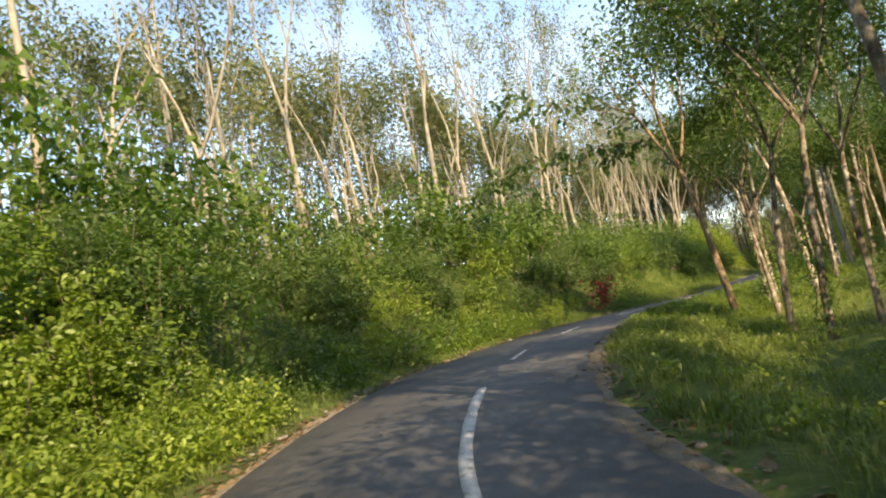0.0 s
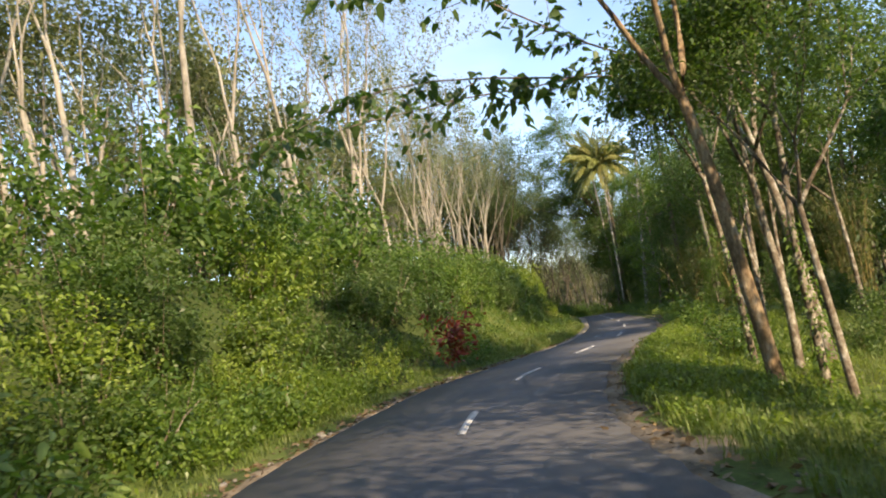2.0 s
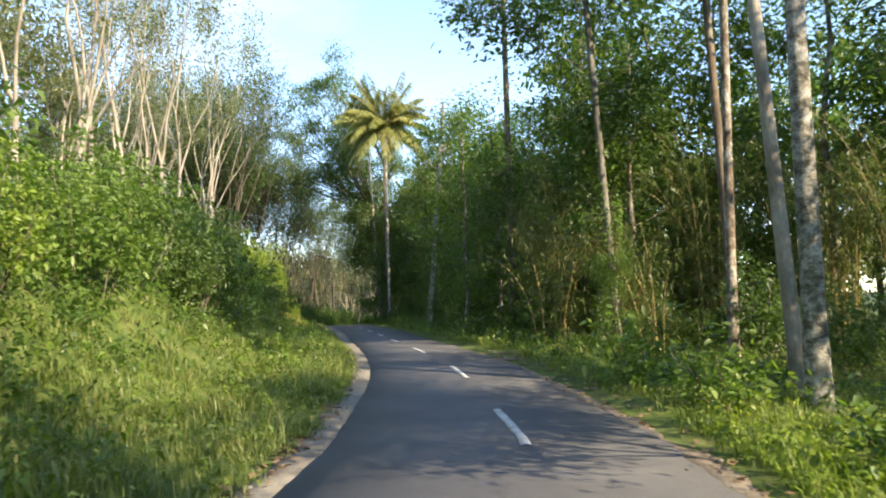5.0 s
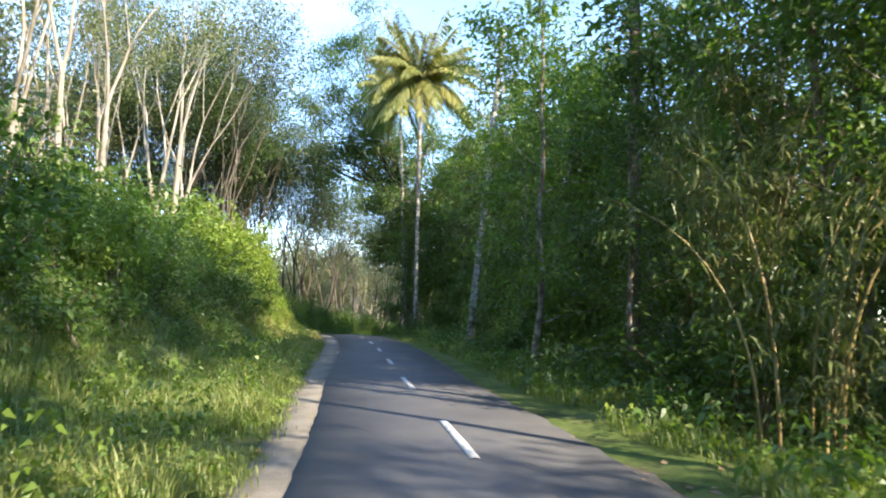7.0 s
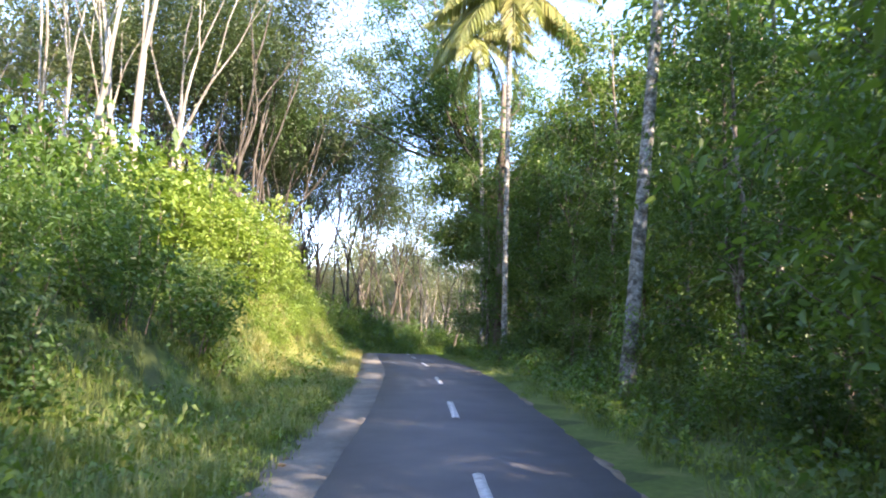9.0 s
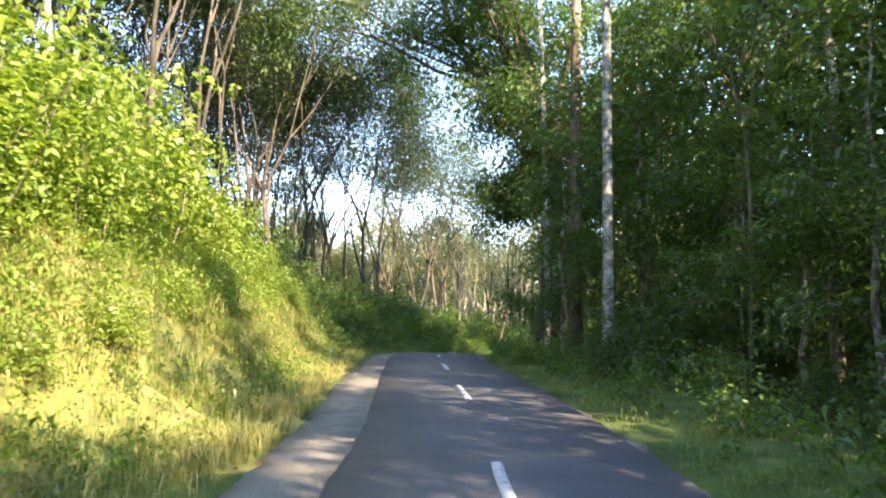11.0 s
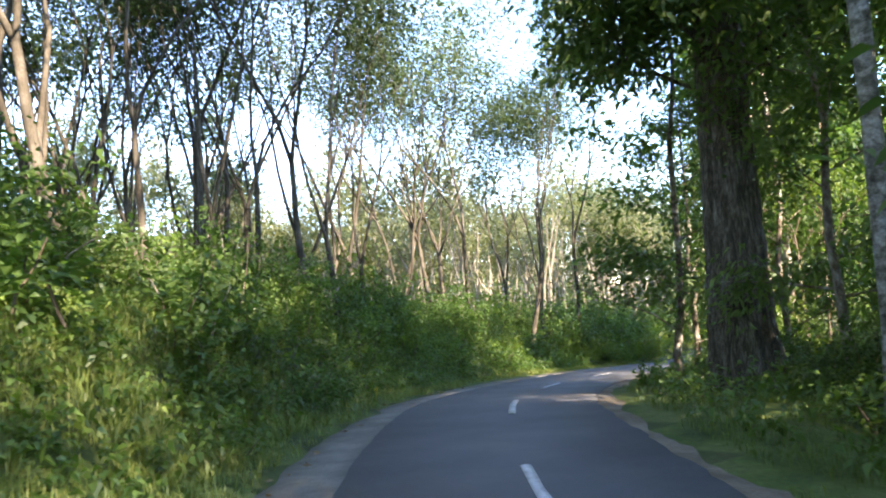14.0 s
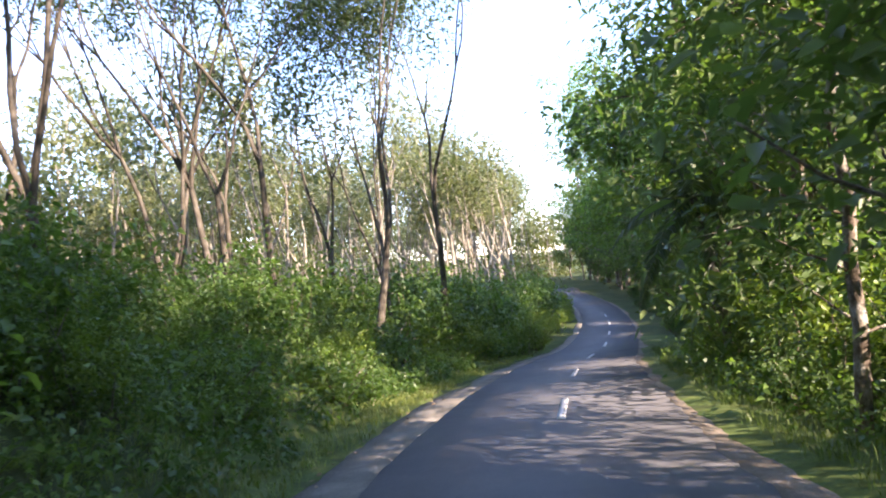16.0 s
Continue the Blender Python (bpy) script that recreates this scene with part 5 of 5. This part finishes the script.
def litter(n, s0, s1, off, spread, side, size):
    s = RNG.uniform(s0, s1, n)
    d = off + np.abs(RNG.normal(size=n)) * spread
    lat = edge(s, 3) + d - 0.15 if side > 0 else edge(s, 4) - d + 0.3
    x, y = on_line(s, lat)
    z = np.maximum(ground_z(x, y), np.interp(s, RUN, LINE[:, 2]) - 0.06) + 0.015
    w = rand_ways(n)
    w[:, 2] *= 0.15
    ln = size * RNG.uniform(0.5, 1.4, n)
    ob = new("leaf_litter", mesh_of("leaf_litter", *leaves(np.stack([x, y, z], 1), w, ln, ln * 0.5, 0.12, 0.0), DRY))
    return tagged(ob, "dry brown leaves fallen along the road edge", "leaf litter", kind="stuff")


litter(2200, 4, 80, -0.1, 0.6, 1, 0.13)
litter(2600, 4, 70, -0.1, 0.35, -1, 0.13)
litter(500, 70, 175, -0.1, 0.35, -1, 0.10)


# ---- stones, sticks and small plants ----
def stone_kind(name, size, label):
    """An uneven, flattened stone."""
    a = np.linspace(0, 2 * np.pi, 9, endpoint=False)
    rows = [(0.05, -0.5), (0.8, -0.35), (1.0, 0.0), (0.75, 0.3), (0.25, 0.42)]
    v = np.array([[r * math.cos(k) * RNG.uniform(0.85, 1.15), r * 0.75 * math.sin(k) * RNG.uniform(0.85, 1.15), z + RNG.normal() * 0.05] for r, z in rows for k in a]) * size
    i, j = np.meshgrid(np.arange(4), np.arange(9), indexing="ij")
    f = np.stack([i * 9 + j, i * 9 + (j + 1) % 9, (i + 1) * 9 + (j + 1) % 9, (i + 1) * 9 + j], -1).reshape(-1, 4)
    return tagged(new(name, mesh_of(name, v, f, STONE)), label, "stone", "stones along the road edge")


def edge_spot(s, lat, lift):
    x, y = on_line(s, lat)
    z = max(gz(float(x), float(y)), float(np.interp(s, RUN, LINE[:, 2])) - 0.075)
    return Matrix.Translation((float(x), float(y), z + lift))


ROCKS = [stone_kind("stone", 0.07, "small pale broken stone at the road edge") for _ in range(4)]
for k in range(150):
    s = RNG.uniform(6, 62)
    lat = edge(s, 4) - 0.1 + abs(RNG.normal()) * 0.22 if k % 5 < 3 else edge(s, 3) + abs(RNG.normal()) * 0.4
    big = RNG.uniform(0.35, 1.3)
    set_out(ROCKS[k % 4], edge_spot(s, lat, 0.012 * big) @ Matrix.LocRotScale(None, Euler((0, 0, RNG.uniform(0, 6.28))), (big, big, big)))
block = stone_kind("rock", 0.13, "pale rough rock lying at the edge of the verge")
block.matrix_basis = edge_spot(22.2, edge(22.2, 3) + 0.65, 0.05)


def stick(points, radius, label, mat=BARK_PALE):
    q = np.array(points, float)
    q[:, 2] += [gz(p[0], p[1]) for p in q]
    return tagged(new("stick", shaded(mesh_of("stick", *tube(q, np.linspace(radius, radius * 0.4, len(q)), 6), mat))), label, "stick", "dead sticks")


for k in range(7):
    x, y, a = 26.4 + RNG.uniform(-0.4, 0.4), 62.6 + RNG.uniform(-0.4, 0.4), 0.6 + RNG.uniform(-0.5, 0.5)
    ln = RNG.uniform(0.5, 0.9)
    stick([(x, y, 0.03), (x - math.cos(a) * ln * 0.5, y + math.sin(a) * ln * 0.5, 0.10 + 0.03 * k), (x - math.cos(a) * ln, y + math.sin(a) * ln, 0.14 + 0.04 * k)], 0.024, "dry broken stick in a heap on the verge", BARK_GREY)
stick([(49.2, 133.2, 0.05), (49.5, 133.8, 0.9), (49.9, 134.3, 1.7)], 0.03, "thin pale dead stem leaning on the bank")


def flower_plant(x, y, petals, label):
    ob = root("flower", label, "flower", "flowers on the bank")
    stem = np.array([[0, 0, 0], [0.03, 0.02, 0.35], [0.05, 0.0, 0.7]])
    part("stem", mesh_of("stem", *tube(stem, [0.012, 0.009, 0.006], 5), CULM), ob)
    n = 26
    p = stem[-1] + RNG.normal(size=(n, 3)) * [0.028, 0.028, 0.075]
    part("blossom", mesh_of("blossom", *leaves(p, rand_ways(n, 0.2), 0.09 * RNG.uniform(0.7, 1.3, n), 0.05), petals), ob)
    q = np.repeat(stem[1:2], 14, 0) + RNG.normal(size=(14, 3)) * [0.06, 0.06, 0.14]
    part("leaf_tuft", mesh_of("leaf_tuft", *leaves(q, rand_ways(14, 0.2), 0.16, 0.06), LEAF_SHRUB), ob)
    ob.matrix_basis = place(x, y, x, RNG.uniform(0.45, 0.65))


PETAL_WHITE = leaf_material("white_petals", (0.55, 0.56, 0.55), (0.68, 0.69, 0.68), (0.8, 0.8, 0.78), (1, 1, 1), 0.2)
PETAL_YELLOW = leaf_material("yellow_petals", (0.45, 0.38, 0.03), (0.6, 0.52, 0.05), (0.72, 0.64, 0.10), (1, 0.95, 0.5), 0.2)
flower_plant(44.2, 120.3, PETAL_WHITE, "white flower spike on the grassy bank")
flower_plant(44.6, 119.7, PETAL_WHITE, "white flower spike on the grassy bank")
flower_plant(51.6, 132.6, PETAL_YELLOW, "yellow-flowered weed on the shaded bank")
flower_plant(52.8, 134.2, PETAL_YELLOW, "yellow-flowered weed on the shaded bank")


def vine(x, y, height, radius):
    """A climbing plant that clothes a bole."""
    n = 420
    a, h = RNG.uniform(0, 6.28, n), RNG.uniform(0.1, height, n)
    out = np.stack([np.cos(a), np.sin(a), 0.1 + 0 * a], 1)
    p = np.stack([np.cos(a) * radius, np.sin(a) * radius, h], 1) + RNG.normal(size=(n, 3)) * 0.05
    ob = root("climbing_vine", "leafy green vine climbing a slender bole", "vine", "vines on the boles")
    turn = np.linspace(0, 9, 30)
    part("stem", mesh_of("stem", *tube(np.stack([np.cos(turn) * radius, np.sin(turn) * radius, turn / 9 * height - 0.1], 1), np.linspace(0.014, 0.006, 30), 4), BARK_BROWN), ob)
    part("foliage", mesh_of("foliage", *leaves(p, unit(out + rand_ways(n) * 0.5), 0.13 * RNG.uniform(0.6, 1.3, n), 0.085, 0.2, 0.6), LEAF_SHRUB), ob)
    ob.matrix_basis = place(x, y, 0)


vine(9.6, 21.0, 3.4, 0.2)
vine(13.4, 33.7, 4.0, 0.18)
vine(14.6, 37.8, 4.2, 0.16)
vine(36.0, 74.6, 5.0, 0.26)
vine(42.4, 92.1, 2.6, 0.28)
vine(31.55, 63.45, 5.5, 0.24)
vine(31.5, 63.55, 7.5, 0.3)
set_out(SPRAY, place(32.2, 62.2, 2.6, 0.9))
set_out(BAMBOO[1], place(33.2, 64.4, 1.2, 0.7))
set_out(FOREST_FRESH[0], place(30.6, 62.4, 3.0, 0.42))
# light-leaved plants at the hedge foot where the road begins; sunlight is in their colour
for s, d, size in ((14.6, 1.3, 0.5), (15.9, 1.7, 0.6), (17.0, 1.2, 0.5), (18.2, 1.9, 0.65), (19.6, 1.4, 0.55), (20.8, 1.9, 0.6), (16.4, 2.8, 0.9), (18.8, 3.0, 0.95), (14.4, 2.8, 0.85), (21.2, 3.0, 0.8), (16.0, 4.6, 1.2), (19.4, 4.8, 1.2)):
    set_out(pick(BUSH_LIGHT), place(*on_line(s, edge(s, 4) - d), s, size))
for s, d in ((13.6, 0.8), (14.4, 1.3), (15.2, 0.7), (16.6, 0.9), (18.0, 0.8), (19.4, 1.0)):
    set_out(pick(FERN), place(*on_line(s, edge(s, 4) - d), s * 2, 1.35, 0.02))
# grass that creeps over the edge of the pale strip
s, lat = band(1500, 58, 114, -0.12, 0.5, -1)
tufts(s, lat, 0.1 + 0.08 * np.sin(s * 0.9) ** 2, 10, "grass", GRASS, "low grass creeping over the edge of the pale strip", 0.008)
weeds(1300, 13, 22, 0.4, 3.4, -1, 1.0, LEAF_LIGHT, 0.11, "bright yellow-green weeds at the foot of the hedge", broad_leaves)
weeds(500, 58, 114, 0.0, 0.7, -1, 0.22, LEAF_LIGHT, 0.08, "low weeds at the edge of the pale strip")
litter(1800, 4, 45, -0.2, 0.45, 1, 0.14)
# light-coloured plants behind the forest's edge stand in for the sun coming in
for x, y, size in ((65.6, 135.2, 1.0), (67.4, 137.6, 1.3), (69.8, 139.6, 1.1), (71.6, 142.4, 1.4), (74.4, 143.8, 1.1), (76.2, 147.0, 1.2)):
    set_out(pick(BUSH_LIGHT), place(x, y, x, size))
    set_out(YOUNG, place(x + 1.4, y - 0.6, y, 0.35 * size + 0.1, 0.1))
# tall trees that close the forest's edge beyond the last bend
for s, d, turn, size in ((171, 5.6, 0.4, 1.3), (176, 4.8, 2.1, 1.4), (181.5, 4.4, 3.7, 1.45), (187, 4.2, 5.0, 1.5), (193, 4.2, 1.2, 1.5), (184, 8.0, 2.8, 1.5)):
    x, y = on_line(s, edge(s, 3) + d)
    set_out(FOREST[int(s) % len(FOREST)], place(x, y, turn, size, 0.08, (0.02, -0.02), 1.0))
